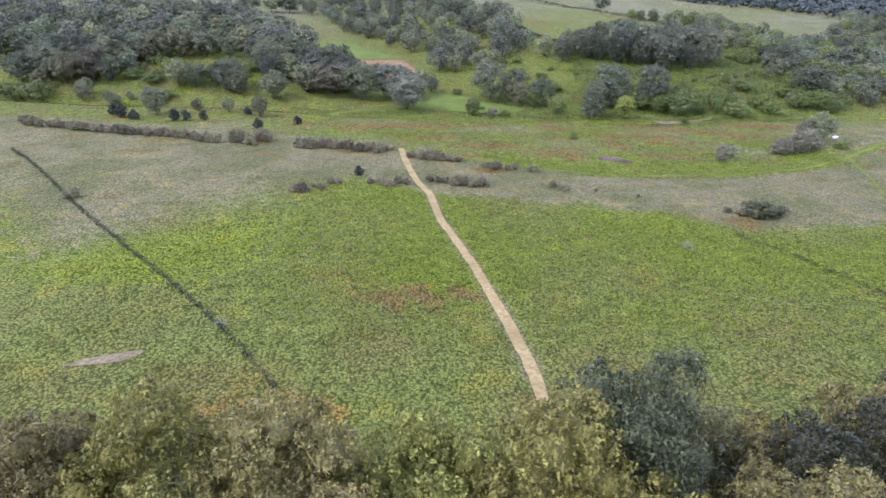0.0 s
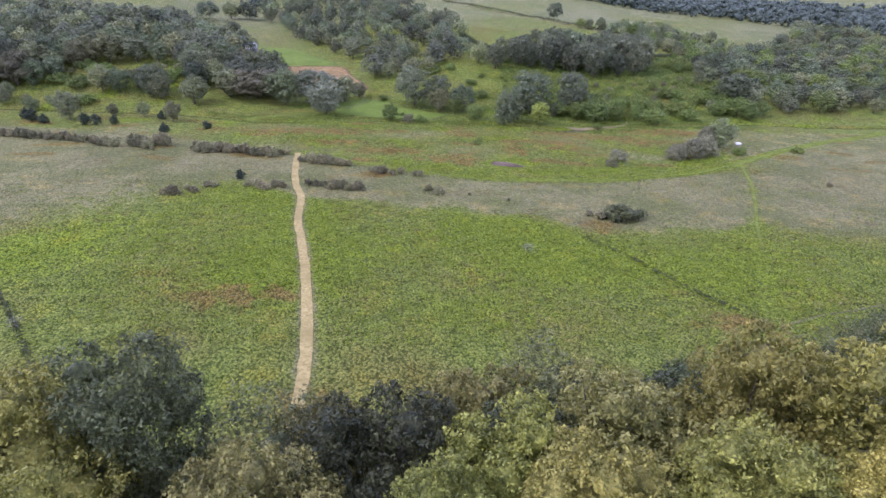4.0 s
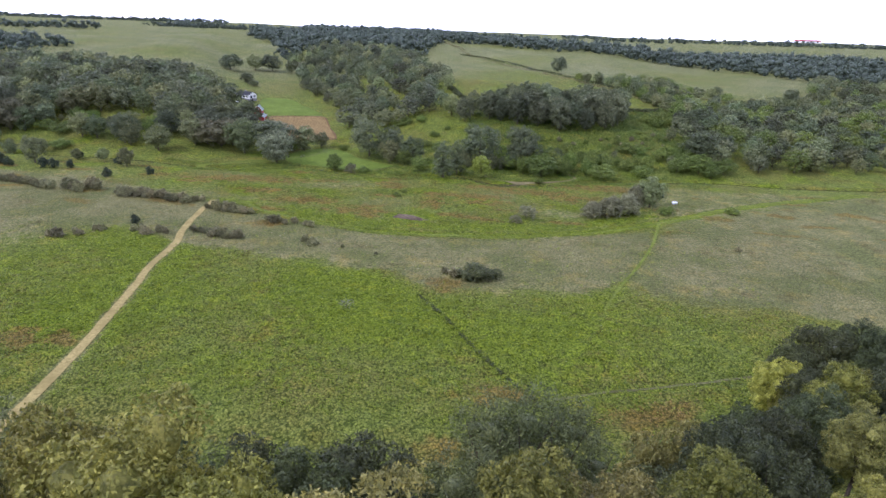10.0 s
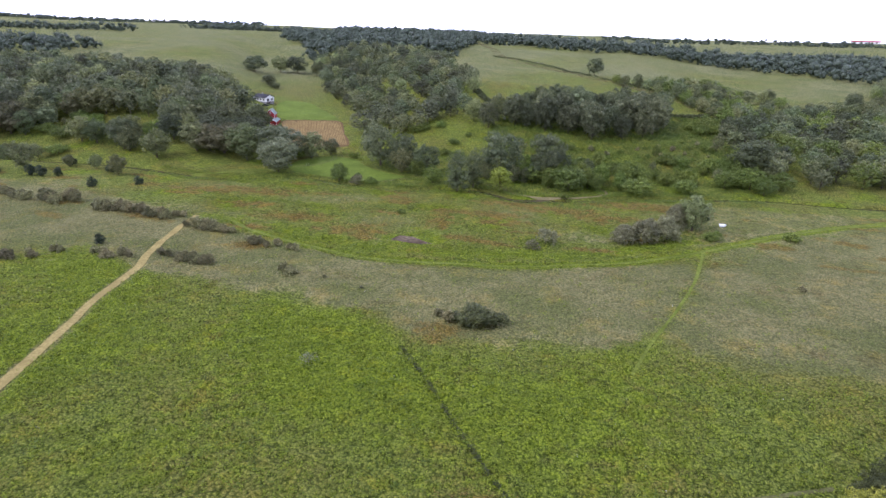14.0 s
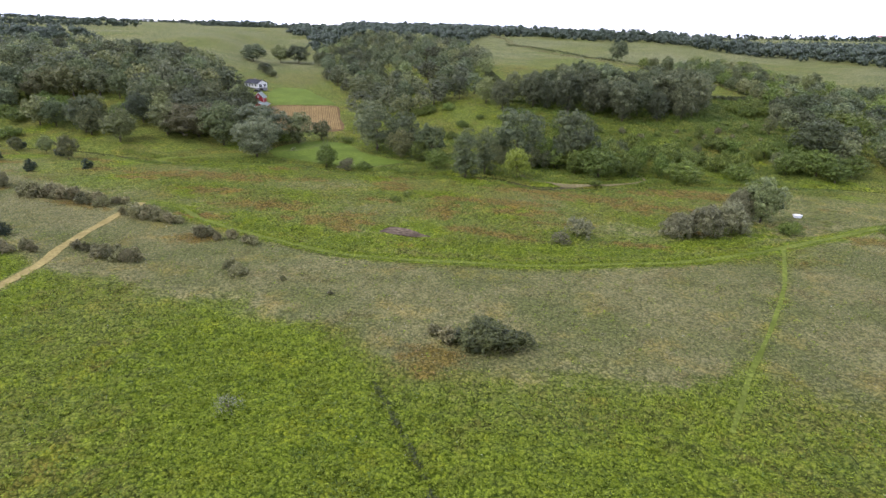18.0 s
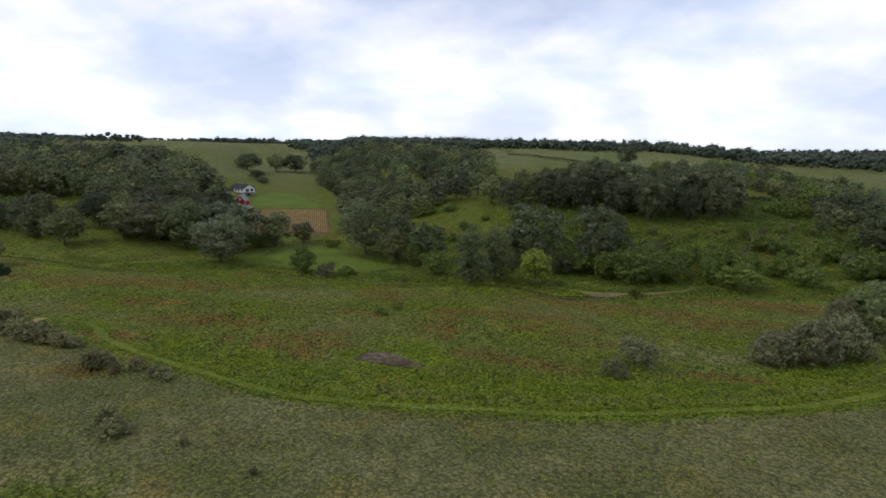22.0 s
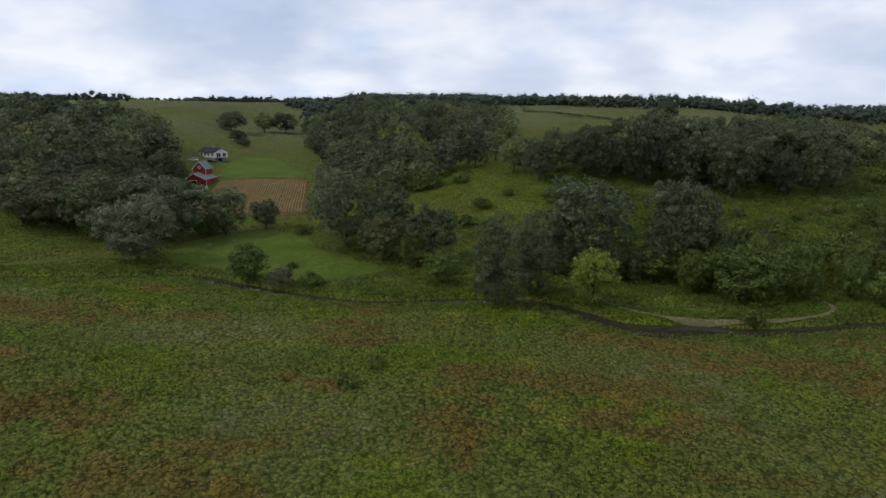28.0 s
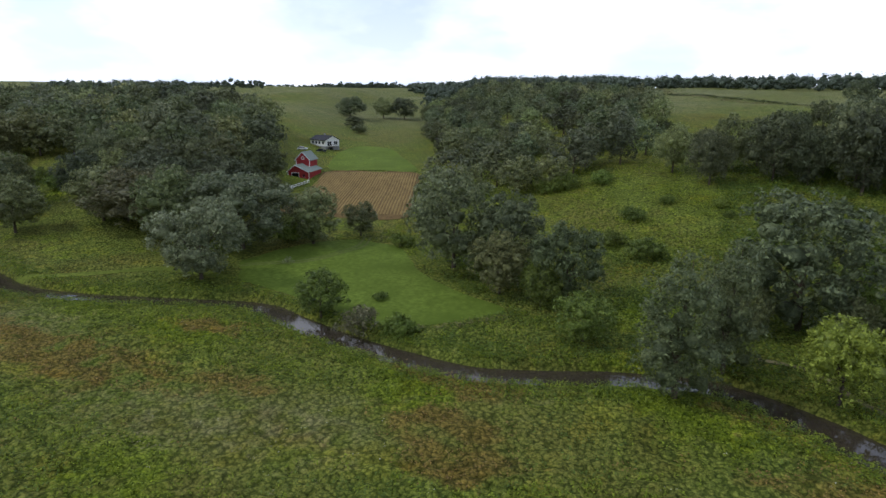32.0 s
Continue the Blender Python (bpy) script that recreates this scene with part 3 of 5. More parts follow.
for off in (0.0, 1.6):
    strip("wheel_rut", [(-83 + off, 284), (-81 + off, 277), (-82 + off * 0.8, 270), (-85 + off * 0.5, 264 - off * 0.7), (-91, 259 - off), (-95, 256 - off)], 0.28, LAWN_TRACK, 0.10, "faint worn wheel rut across the lawn", "rut", 0.5)
field_corner = [(-117, 296), (-81, 302.5), (-102.5, 359), (-139, 356.5)]
field = patch("crop_field", [(-117.5, 296), (-100, 297), (-80.5, 302), (-91, 330), (-102.5, 359), (-120, 358.5), (-139, 356.5), (-125, 325)], STUBBLE_SOIL, 0.12, "tan stubble field with straw in straight rows", "field")
for i in range(38):
    u = (i + 0.5 + 0.2 * noise.noise((i * 7.7, 1, 1))) / 38
    a = np.array(field_corner[0]) * (1 - u) + np.array(field_corner[1]) * u
    b = np.array(field_corner[3]) * (1 - u) + np.array(field_corner[2]) * u
    p = a + (b - a) * np.linspace(0.02, 0.98, 30)[:, None]
    s = np.array([b[1] - a[1], a[0] - b[0]]) / np.linalg.norm(b - a)
    v, f = [], []
    for j, q in enumerate(p):
        w = 0.26 + 0.16 * noise.noise((i * 3.1, j * 0.5, 2))
        for off, up_ in ((-w, 0.10), (0, 0.34 + 0.12 * noise.noise((i * 1.7, j * 0.8, 5))), (w, 0.10)):
            xy = q + s * off
            v.append((xy[0], xy[1], float(terrain(xy[0], xy[1])) + up_))
        if j:
            k = 3 * j
            f += [(k - 3, k - 2, k + 1, k), (k - 2, k - 1, k + 2, k + 1)]
    part("straw_row", mesh_from("straw_row", v, f, STRAW, True), None, field)

# ---- trees and shrubs ----
rng = np.random.default_rng(7)


def ico(sub):
    bm = bmesh.new()
    bmesh.ops.create_icosphere(bm, subdivisions=sub, radius=1)
    v = np.array([p.co[:] for p in bm.verts])
    f = np.array([[q.index for q in p.verts] for p in bm.faces])
    bm.free()
    return v, f


ICO1, ICO2 = ico(1), ico(2)


def tube(points, radii, sides=6):
    points = np.array(points, float)
    v, f = [], []
    for i, (p, r) in enumerate(zip(points, radii)):
        d = points[min(i + 1, len(points) - 1)] - points[max(i - 1, 0)]
        d /= np.linalg.norm(d) + 1e-9
        a = np.cross(d, (0.31, 0.95, 0.1))
        a /= np.linalg.norm(a)
        b = np.cross(d, a)
        for k in range(sides):
            t = 6.2832 * k / sides
            v.append(p + r * (math.cos(t) * a + math.sin(t) * b))
    for i in range(len(points) - 1):
        for k in range(sides):
            f.append((i * sides + k, i * sides + (k + 1) % sides, (i + 1) * sides + (k + 1) % sides, (i + 1) * sides + k))
    f.append(tuple(range((len(points) - 1) * sides, len(points) * sides)))
    return v, f


def joined(pieces):
    V = np.concatenate([np.asarray(v, float) for v, f in pieces])
    first = np.cumsum([0] + [len(v) for v, f in pieces])
    if all(isinstance(f, np.ndarray) for v, f in pieces):
        return V, np.concatenate([f + k for (v, f), k in zip(pieces, first)])
    return V, [tuple(int(i) + int(k) for i in q) for (v, f), k in zip(pieces, first) for q in f]


def cards(centres, normals, size, r):
    """Leaf clusters: one small pointed face at each place."""
    n = len(centres)
    nrm = normals / (np.linalg.norm(normals, axis=1)[:, None] + 1e-9)
    t = np.cross(nrm, r.normal(size=(n, 3)))
    t /= np.linalg.norm(t, axis=1)[:, None] + 1e-9
    b = np.cross(nrm, t)
    s = size * r.uniform(0.6, 1.4, (n, 1))
    v = np.stack([centres - t * s * 1.25, centres + (0.75 * t + 0.62 * b) * s, centres + (0.75 * t - 0.62 * b) * s], 1).reshape(-1, 3)
    return v, np.arange(3 * n).reshape(n, 3)


def crown_lobes(shape, H, R, r):
    """Lobes of a crown: centres and radii."""
    C, Q = [], []
    if shape == "round":
        n = 22
        for k in range(n):
            z = 1 - 2 * (k + 0.5) / n
            a = 2.39996 * k + r.uniform(-0.5, 0.5)
            z = min(1, max(-1, z + r.uniform(-0.12, 0.12)))
            w = math.sqrt(max(0, 1 - z * z)) * (0.80 if z < -0.5 else 1.0)
            g = r.uniform(0.82, 1.12)
            C.append(np.array([math.cos(a) * w * R * 0.76 * g, math.sin(a) * w * R * 0.76 * g, H * (0.52 + 0.36 * z * g)]))
            Q.append(R * r.uniform(0.24, 0.40))
        C.append(np.array([0, 0, H * 0.53])), Q.append(R * 0.74)
    elif shape == "tall":
        for k in range(24):
            u = k / 23
            a = r.uniform(0, 6.28)
            w = R * (0.42 + 0.45 * math.sin(3.0 * (0.18 + 0.78 * u)))
            C.append(np.array([math.cos(a) * w * 0.7, math.sin(a) * w * 0.7, H * (0.12 + 0.80 * u)]))
            Q.append(R * r.uniform(0.28, 0.44) * (1.15 - 0.45 * u))
        for u in (0.22, 0.4, 0.58, 0.75):
            C.append(np.array([0, 0, H * u])), Q.append(R * 0.5)
    elif shape == "cone":
        for k in range(14):
            u = k / 13
            a = r.uniform(0, 6.28)
            w = R * (1 - u) ** 0.6 * min(1, 0.55 + 1.6 * u)
            C.append(np.array([math.cos(a) * w * 0.35, math.sin(a) * w * 0.35, H * (0.12 + 0.82 * u)]))
            Q.append(max(0.12 * R, w * r.uniform(0.62, 0.8)))
    elif shape == "bush":
        for k in range(22):
            a, q, z = r.uniform(0, 6.28), math.sqrt(r.uniform(0, 1)), r.uniform(0.12, 1)
            w = R * 0.85 * math.sqrt(max(0.04, 1 - z * z)) * q
            C.append(np.array([math.cos(a) * w, math.sin(a) * w, H * 0.80 * z * (1 - 0.15 * q)]))
            Q.append(min(H, R) * r.uniform(0.16, 0.30))
        C.append(np.array([0, 0, H * 0.32])), Q.append(min(H * 0.42, R * 0.6))
    else:
        for k in range(20):
            a, q = r.uniform(0, 6.28), math.sqrt(r.uniform(0, 1))
            C.append(np.array([math.cos(a) * q * R * 0.68, math.sin(a) * q * R * 0.68, H * (0.28 + 0.28 * (1 - q) + r.uniform(-0.08, 0.20))]))
            Q.append(min(H * 0.38, R * r.uniform(0.16, 0.38)))
    return np.array(C), np.array(Q)


def sprays(C, Q, count, r, shape, tufts, low):
    """Leaf places and facings: each lobe of a crown carries rounded sprays, each spray its leaves, with gaps between."""
    P, D, S = [], [], []
    for c, q in zip(C, Q):
        k = max(6, int(tufts * q * q / (Q ** 2).sum()))
        d = r.normal(size=(k, 3)) + (0, 0, 0.5)
        d /= np.linalg.norm(d, axis=1)[:, None]
        p = c + d * (q * r.uniform(0.70, 1.10, k))[:, None] * (1, 1, 0.9)
        hidden = np.zeros(k, bool)
        for c2, q2 in zip(C, Q):
            if c2 is not c:
                hidden |= np.linalg.norm(p - c2, axis=1) < 0.78 * q2
        hidden |= p[:, 2] < low
        P.append(p[~hidden]), D.append(d[~hidden]), S.append((q * (6 / k ** 0.5) * r.uniform(0.22, 0.40, k))[~hidden])
    P, D, S = np.concatenate(P), np.concatenate(D), np.concatenate(S)
    # loose leaves that fill the lobes between the sprays
    k = np.maximum(1, ((0.34 if count > 15000 else 0.2) * count * Q ** 2 / (Q ** 2).sum()).astype(int))
    c, q = np.repeat(C, k, 0), np.repeat(Q, k)
    g = r.normal(size=c.shape) + (0, 0, 0.5)
    g /= np.linalg.norm(g, axis=1)[:, None]
    fill = c + g * (q * r.uniform(0.66, 0.98, len(q)))[:, None] * (1, 1, 0.9)
    seen = fill[:, 2] > low
    per = np.maximum(2, ((0.66 if count > 15000 else 0.8) * count * S ** 2 / (S ** 2).sum()).astype(int))
    P, D, S = np.repeat(P, per, 0), np.repeat(D, per, 0), np.repeat(S, per)
    e = r.normal(size=P.shape) + 0.75 * D + (0, 0, 0.30)
    e /= np.linalg.norm(e, axis=1)[:, None]
    loose = 0.6 if shape in ("round", "cone") else 0.9
    P = P + e * (S * (0.50 + loose * r.random(len(S)) ** 1.3))[:, None]
    return np.concatenate([P, fill[seen]]), np.concatenate([e, g[seen]]) + (0.55 if count > 15000 else 0.42) * r.normal(size=(len(P) + int(seen.sum()), 3))


def tree_meshes(kind, shape, H, R, count, size, seed, leaf, bare=0.0, cores=18):
    r = np.random.default_rng(seed)
    C, Q = crown_lobes(shape, H, R, r)
    P, N = sprays(C, Q, count, r, shape, 1500 if count > 15000 else 600 if count > 5000 else 210, H * (0.30 if count > 15000 else 0.1))
    if bare:
        keep = r.random(len(P)) > bare
        P, N = P[keep], N[keep]
    v, f = cards(P, N, size, r)
    pieces = [(v, f)]
    if bare < 0.3:
        for k in np.argsort(-Q)[:cores]:
            c, q = C[k], Q[k]
            ball = ICO2 if count > 5000 else ICO1
            w = ball[0] * (min(q, 0.42 * R) * (0.52 - 0.3 * bare)) * (1 + 0.14 * r.normal(size=(len(ball[0]), 1))) * (1, 1, 0.86) + c
            pieces.append((w, ball[1]))
    crown = mesh_from("crown", *joined(pieces), LEAF[leaf], True)
    tr = H * 0.017 if shape != "low" else H * 0.03
    top = H * (0.6 if shape != "low" else 0.4)
    bend = r.normal(size=2) * H * 0.02
    axis_pts = [(bend[0] * u * u, bend[1] * u * u, u * top) for u in np.linspace(0, 1, 6)]
    axis_pts[0] = (0, 0, -0.5)
    wood = [tube(axis_pts, [tr * (1.35 - 1.1 * u) for u in np.linspace(0, 1, 6)], 7)]
    for k in r.permutation(len(C))[: 9 if bare else 6]:
        z0 = top * r.uniform(0.3, 0.75)
        a = np.array([bend[0] * (z0 / top) ** 2, bend[1] * (z0 / top) ** 2, z0])
        m = a * 0.5 + C[k] * 0.5 + (0, 0, 0.05 * H)
        wood.append(tube([a, m, C[k] + (C[k] - a) * 0.12], [tr * 0.5, tr * 0.32, tr * 0.10], 5))
    return mesh_from("trunk", *joined(wood), BARK), crown


KINDS = {}


def kind(name, shape, H, R, count, size, leaf, thing, label, variants=2, bare=0.0, cores=18):
    """A kind of plant: a few meshes that its single plants share."""
    KINDS[name] = dict(H=H, thing=thing, label=label, made=[None] * variants,
                       meshes=[tree_meshes(name, shape, H, R, count, size, hash_seed(name) + 17 * k, leaf, bare, cores) for k in range(variants)])


def hash_seed(text):
    return sum((i + 1) * ord(c) for i, c in enumerate(text)) % 9973


def plant(name, x, y, height, group="", turn=None, sink=0.0, wide=1.0, label=""):
    """One tree or shrub of a kind, standing on the ground at x, y."""
    k = KINDS[name]
    if turn is None:
        turn = rng.uniform(0, 6.28)
    i = int(rng.integers(len(k["meshes"])))
    s = height / k["H"]
    m = Matrix.LocRotScale((x, y, float(terrain(x, y)) - sink), Euler((0, 0, turn)), (s * wide, s * wide, s))
    if k["made"][i] is None:
        ob = new(k["thing"])
        part("trunk", k["meshes"][i][0], None, ob)
        part("crown", k["meshes"][i][1], None, ob)
        tagged(ob, k["label"], "shrub" if "shrub" in k["thing"] else "tree")
        k["made"][i] = ob
        ob.matrix_basis = m
    else:
        ob = copy_thing(k["made"][i], Matrix.LocRotScale(m.translation, m.to_quaternion(), (1, 1, 1)))
        ob.matrix_basis = m
    tagged(ob, label, group=group)
    return ob


# close to the camera, at the start
kind("near_oak", "round", 20, 7.2, 27000, 0.16, "bluff", "hardwood_tree", "broad olive-green hardwood on the wooded bluff", 3)
kind("near_olive", "round", 20, 7.2, 27000, 0.16, "olive", "hardwood_tree", "grey-green hardwood with dusty leaves on the bluff", 2)
kind("near_lime", "round", 20, 7.2, 27000, 0.16, "lime", "hardwood_tree", "hardwood turning yellow at the edge of the bluff", 1)
kind("near_gold", "round", 20, 7.2, 24000, 0.16, "gold_green", "hardwood_tree", "bright yellow-green tree at the edge of the bluff", 1)
kind("near_dark", "round", 20, 7.2, 25000, 0.16, "deep_green", "hardwood_tree", "dark green hardwood in the bluff woods", 2)
kind("near_tall", "tall", 24, 6.5, 26000, 0.16, "shade", "tall_tree", "tall dark green tree standing above the others", 1)
kind("near_wispy", "tall", 18, 6.4, 12000, 0.14, "shade", "wispy_tree", "thin-crowned tree with bare lower limbs", 1, 0.12)
# trees of the creek and the near slopes
kind("oak", "round", 15, 6.5, 7500, 0.24, "oak", "oak_tree", "dark green rounded oak on the hillside", 3, cores=12)
kind("elm", "round", 15, 6.2, 7500, 0.24, "elm", "elm_tree", "mid-green leafy tree with a lumpy crown", 3, cores=12)
kind("ash", "round", 14, 5.8, 7500, 0.23, "ash", "ash_tree", "lighter olive-green tree in the woods", 2, cores=12)
kind("silver", "round", 15, 7.0, 8500, 0.24, "grey", "silver_maple", "broad tree with silvery grey-green leaves", 2, cores=12)
kind("cottonwood", "tall", 16, 5.0, 9000, 0.17, "elm", "cottonwood_tree", "tall feathery tree on the creek bank", 1, 0.12)
kind("box_elder", "round", 8, 3.8, 4200, 0.17, "box", "box_elder", "bright green small tree by the creek", 2, cores=12)
kind("young_maple", "round", 9, 4.0, 5200, 0.17, "sunny", "maple_tree", "young yellow-green maple beside the creek trail", 1, cores=12)
kind("rusty", "round", 14, 7.0, 7500, 0.22, "brown", "hardwood_tree", "broad tree with brownish fading leaves on the hill", 1, cores=12)
# woods further off
kind("hill_oak", "round", 15, 6.5, 1700, 0.44, "oak", "oak_tree", "dark green oak in the hillside woods", 3, cores=9)
kind("hill_elm", "round", 15, 6.2, 1700, 0.42, "elm", "elm_tree", "mid-green tree in the hillside woods", 3, cores=9)
kind("hill_ash", "round", 14, 5.8, 1700, 0.42, "ash", "ash_tree", "olive-green tree in the hillside woods", 2, cores=9)
kind("hill_box", "round", 9, 4.2, 1300, 0.30, "box", "box_elder", "yellow-green low tree in the valley woods", 2, cores=9)
kind("hill_silver", "round", 15, 6.5, 1700, 0.44, "grey", "silver_maple", "silvery grey-green tree in the hillside woods", 1, cores=9)
# shrubs
kind("cedar", "cone", 4, 1.7, 1800, 0.13, "cedar", "cedar_tree", "dark green conical cedar in the meadow", 2)
kind("shrub", "bush", 2.6, 2.1, 1300, 0.14, "shrub", "shrub", "low dusty olive shrub in the dry grass", 3)
kind("green_shrub", "low", 3.0, 3.0, 2000, 0.16, "box", "shrub", "leafy green shrub on the hillside", 2, cores=10)
kind("dark_shrub", "bush", 3.6, 4.2, 9000, 0.12, "shade", "shrub", "large dark green shrub in the meadow", 1)
kind("willow", "bush", 6.0, 4.2, 7000, 0.13, "willow", "willow_shrub", "grey-leaved willow thicket in the meadow", 2, 0.1)
kind("twigs", "bush", 2.4, 2.0, 2600, 0.10, "dead", "dead_shrub", "sparse grey half-dead shrub in the meadow", 1, 0.5)
kind("bare_twigs", "bush", 2.4, 1.9, 1700, 0.06, "pale", "dead_shrub", "small bare grey dead shrub in the meadow", 1, 0.7)


def inside(x, y, poly):
    hit = False
    for (ax, ay), (bx, by) in zip(poly, poly[1:] + poly[:1]):
        if (ay > y) != (by > y) and x < (bx - ax) * (y - ay) / (by - ay) + ax:
            hit = not hit
    return hit


def woods(poly, gap, mixture, low, high, group, clear=(), wide=1.12):
    """A wood of single trees on an uneven grid inside an outline, with round clearings."""
    xs, ys = [p[0] for p in poly], [p[1] for p in poly]
    names, odds = zip(*mixture)
    row = 0
    for y in np.arange(min(ys), max(ys), gap * 0.9):
        row += 1
        for x in np.arange(min(xs) + (row % 2) * gap / 2, max(xs), gap):
            px, py = x + rng.uniform(-0.32, 0.32) * gap, y + rng.uniform(-0.32, 0.32) * gap
            if inside(px, py, poly) and all(((px - cx) / rx) ** 2 + ((py - cy) / ry) ** 2 > 1 for cx, cy, rx, ry in clear):
                h = low + (high - low) * rng.random() ** 1.3
                plant(str(rng.choice(names, p=np.array(odds) / sum(odds))), px, py, h, group, wide=wide * rng.uniform(0.85, 1.16))


# the bluff under the camera at the start: kind, place, height of the top
for name, x, y, top in (("near_tall", -71.8, -2.5, 35), ("near_dark", -54, -3, 30.5), ("near_olive", -61, -9, 31), ("near_oak", -16, -5, 38),
                        ("near_oak", -9, -8, 37.5), ("near_olive", 0, -11, 40), ("near_wispy", 12, 27, 22.5), ("near_dark", 29, 12.5, 29),
                        ("near_oak", 10, -1, 34), ("near_olive", 16, 0, 33), ("near_oak", -25, -1, 34), ("near_olive", -36, -3, 32),
                        ("near_oak", -43, -4, 30.5), ("near_oak", -49, -11, 31), ("near_oak", -77, -6, 33), ("near_oak", -86, -4, 31.5)):
    plant(name, x, y, top - float(terrain(x, y)), "trees of the bluff", wide=rng.uniform(0.80, 0.95))
for name, x, y, top in (("near_olive", -95, -5, 33), ("near_oak", -104, -4, 31.5), ("near_olive", -112, -4, 30), ("near_oak", -121, -3, 29), ("near_olive", -131, -2, 28),
                        ("near_lime", -20, -13, 36.5), ("near_wispy", 4, 15, 22), ("near_dark", 60, 61, 13), ("near_dark", 68, 66, 15), ("near_oak", 57.5, 53, 10),
                        ("near_dark", 75, 60, 17.5), ("near_dark", 84, 63, 20), ("near_oak", 66, 50, 14), ("near_dark", 40, 24, 23), ("near_dark", 49, 33, 21)):
    plant(name, x, y, top - float(terrain(x, y)), "trees of the bluff", wide=rng.uniform(0.80, 0.95))
for name, x, y, top in (("near_oak", 24, 3, 32), ("near_olive", -90, -13, 33), ("near_oak", -100, -13, 33), ("near_oak", -110, -13, 32), ("near_olive", -120, -12, 31),
                        ("near_oak", -72, -13, 32), ("near_oak", -30, -11, 34), ("near_oak", -40, -12, 34), ("near_olive", 9, -11, 37), ("near_oak", 20, -8, 36),
                        ("near_oak", 34, 2, 32), ("near_oak", 56, 40, 20), ("near_dark", 66, 42, 22), ("near_olive", 47, 22, 26), ("near_dark", 76, 70, 14), ("near_dark", 92, 68, 19), ("near_dark", 58, 48, 16.5),
                        ("near_dark", 34, 20, 23), ("near_dark", 74, 50, 21), ("near_dark", 44, 37, 16)):
    plant(name, x, y, top - float(terrain(x, y)), "trees of the bluff", wide=rng.uniform(0.80, 0.95))
for name, x, y, top in (("near_olive", -45, 5, 27), ("near_wispy", -40, 7, 27), ("near_dark", -42, 0, 27), ("near_olive", -58, 3, 25), ("near_olive", -36, 10, 21), ("near_dark", -33, 14, 20.5),
                        ("near_wispy", -63, 3, 25), ("near_wispy", 8, 26, 21), ("near_wispy", 17, 28, 20.5), ("near_olive", 27, 19, 24), ("near_gold", 56, 56, 12.5), ("near_dark", -5, 12, 24), ("near_dark", -24, 8, 25), ("near_dark", -16, 12, 22.5), ("near_dark", -9, 8, 26), ("near_dark", -30, 4, 26.5), ("near_wispy", -20, 17, 18), ("near_dark", 31, 9, 30), ("near_dark", 22, 9, 26)):
    plant(name, x, y, top - float(terrain(x, y)), "trees of the bluff", wide=rng.uniform(0.80, 0.95))
# lower growth at the foot of the bluff
for name, x, y, h in (("near_wispy", -34, 9, 11), ("near_wispy", -24, 13, 12), ("near_wispy", -14, 14, 12), ("green_shrub", -6, 19, 6), ("near_wispy", 22, 30, 12), ("near_dark", -2, 14, 11),
                      ("near_wispy", 30, 33, 11), ("green_shrub", 36, 38, 6), ("near_wispy", -48, 6, 10), ("green_shrub", -40, 14, 5), ("green_shrub", -20, 20, 5), ("near_wispy", -95, 7, 12),
                      ("near_wispy", -108, 9, 11), ("green_shrub", -84, 9, 6), ("near_wispy", -122, 10, 12), ("green_shrub", 8, 22, 6), ("twigs", 50, 47, 4), ("twigs", 46, 43, 4)):
    plant(name, x, y, h, "scrub at the foot of the bluff", wide=1.25)

# the creek side: kind, place, height, half width
for name, x, y, h, r in (("silver", -95.5, 244.5, 15, 7.6), ("silver", -103, 265, 17, 10.0), ("ash", -118, 261, 18, 8.0), ("elm", -90.6, 273.8, 12.5, 6.4),
                         ("elm", -84.2, 284.2, 8.4, 4.3), ("oak", -54.4, 268, 19.5, 8.6), ("oak", -42.8, 265, 16.5, 6.4), ("ash", -42, 257.5, 11.2, 5.0),
                         ("elm", -30.5, 257.5, 14, 5.8), ("box_elder", -34.1, 254.5, 7.6, 3.0), ("box_elder", -65.3, 237.8, 7.6, 3.6),
                         ("box_elder", -25.5, 243.5, 7.4, 3.6), ("cottonwood", -13.2, 230.5, 16.4, 5.2), ("cottonwood", -7.6, 240.3, 16, 4.2),
                         ("young_maple", 4, 235.5, 10.2, 4.4), ("oak", 3.4, 258.5, 20.5, 9.4), ("oak", 23.6, 259, 20.4, 8.0),
                         ("box_elder", 32, 243, 10.6, 6.2), ("box_elder", 25, 255, 8.4, 5.0)):
    plant(name, x, y, h, "trees along the creek", wide=r / (KINDS[name]["H"] * 0.42 if name != "cottonwood" else 4.7) * (KINDS[name]["H"] / h))
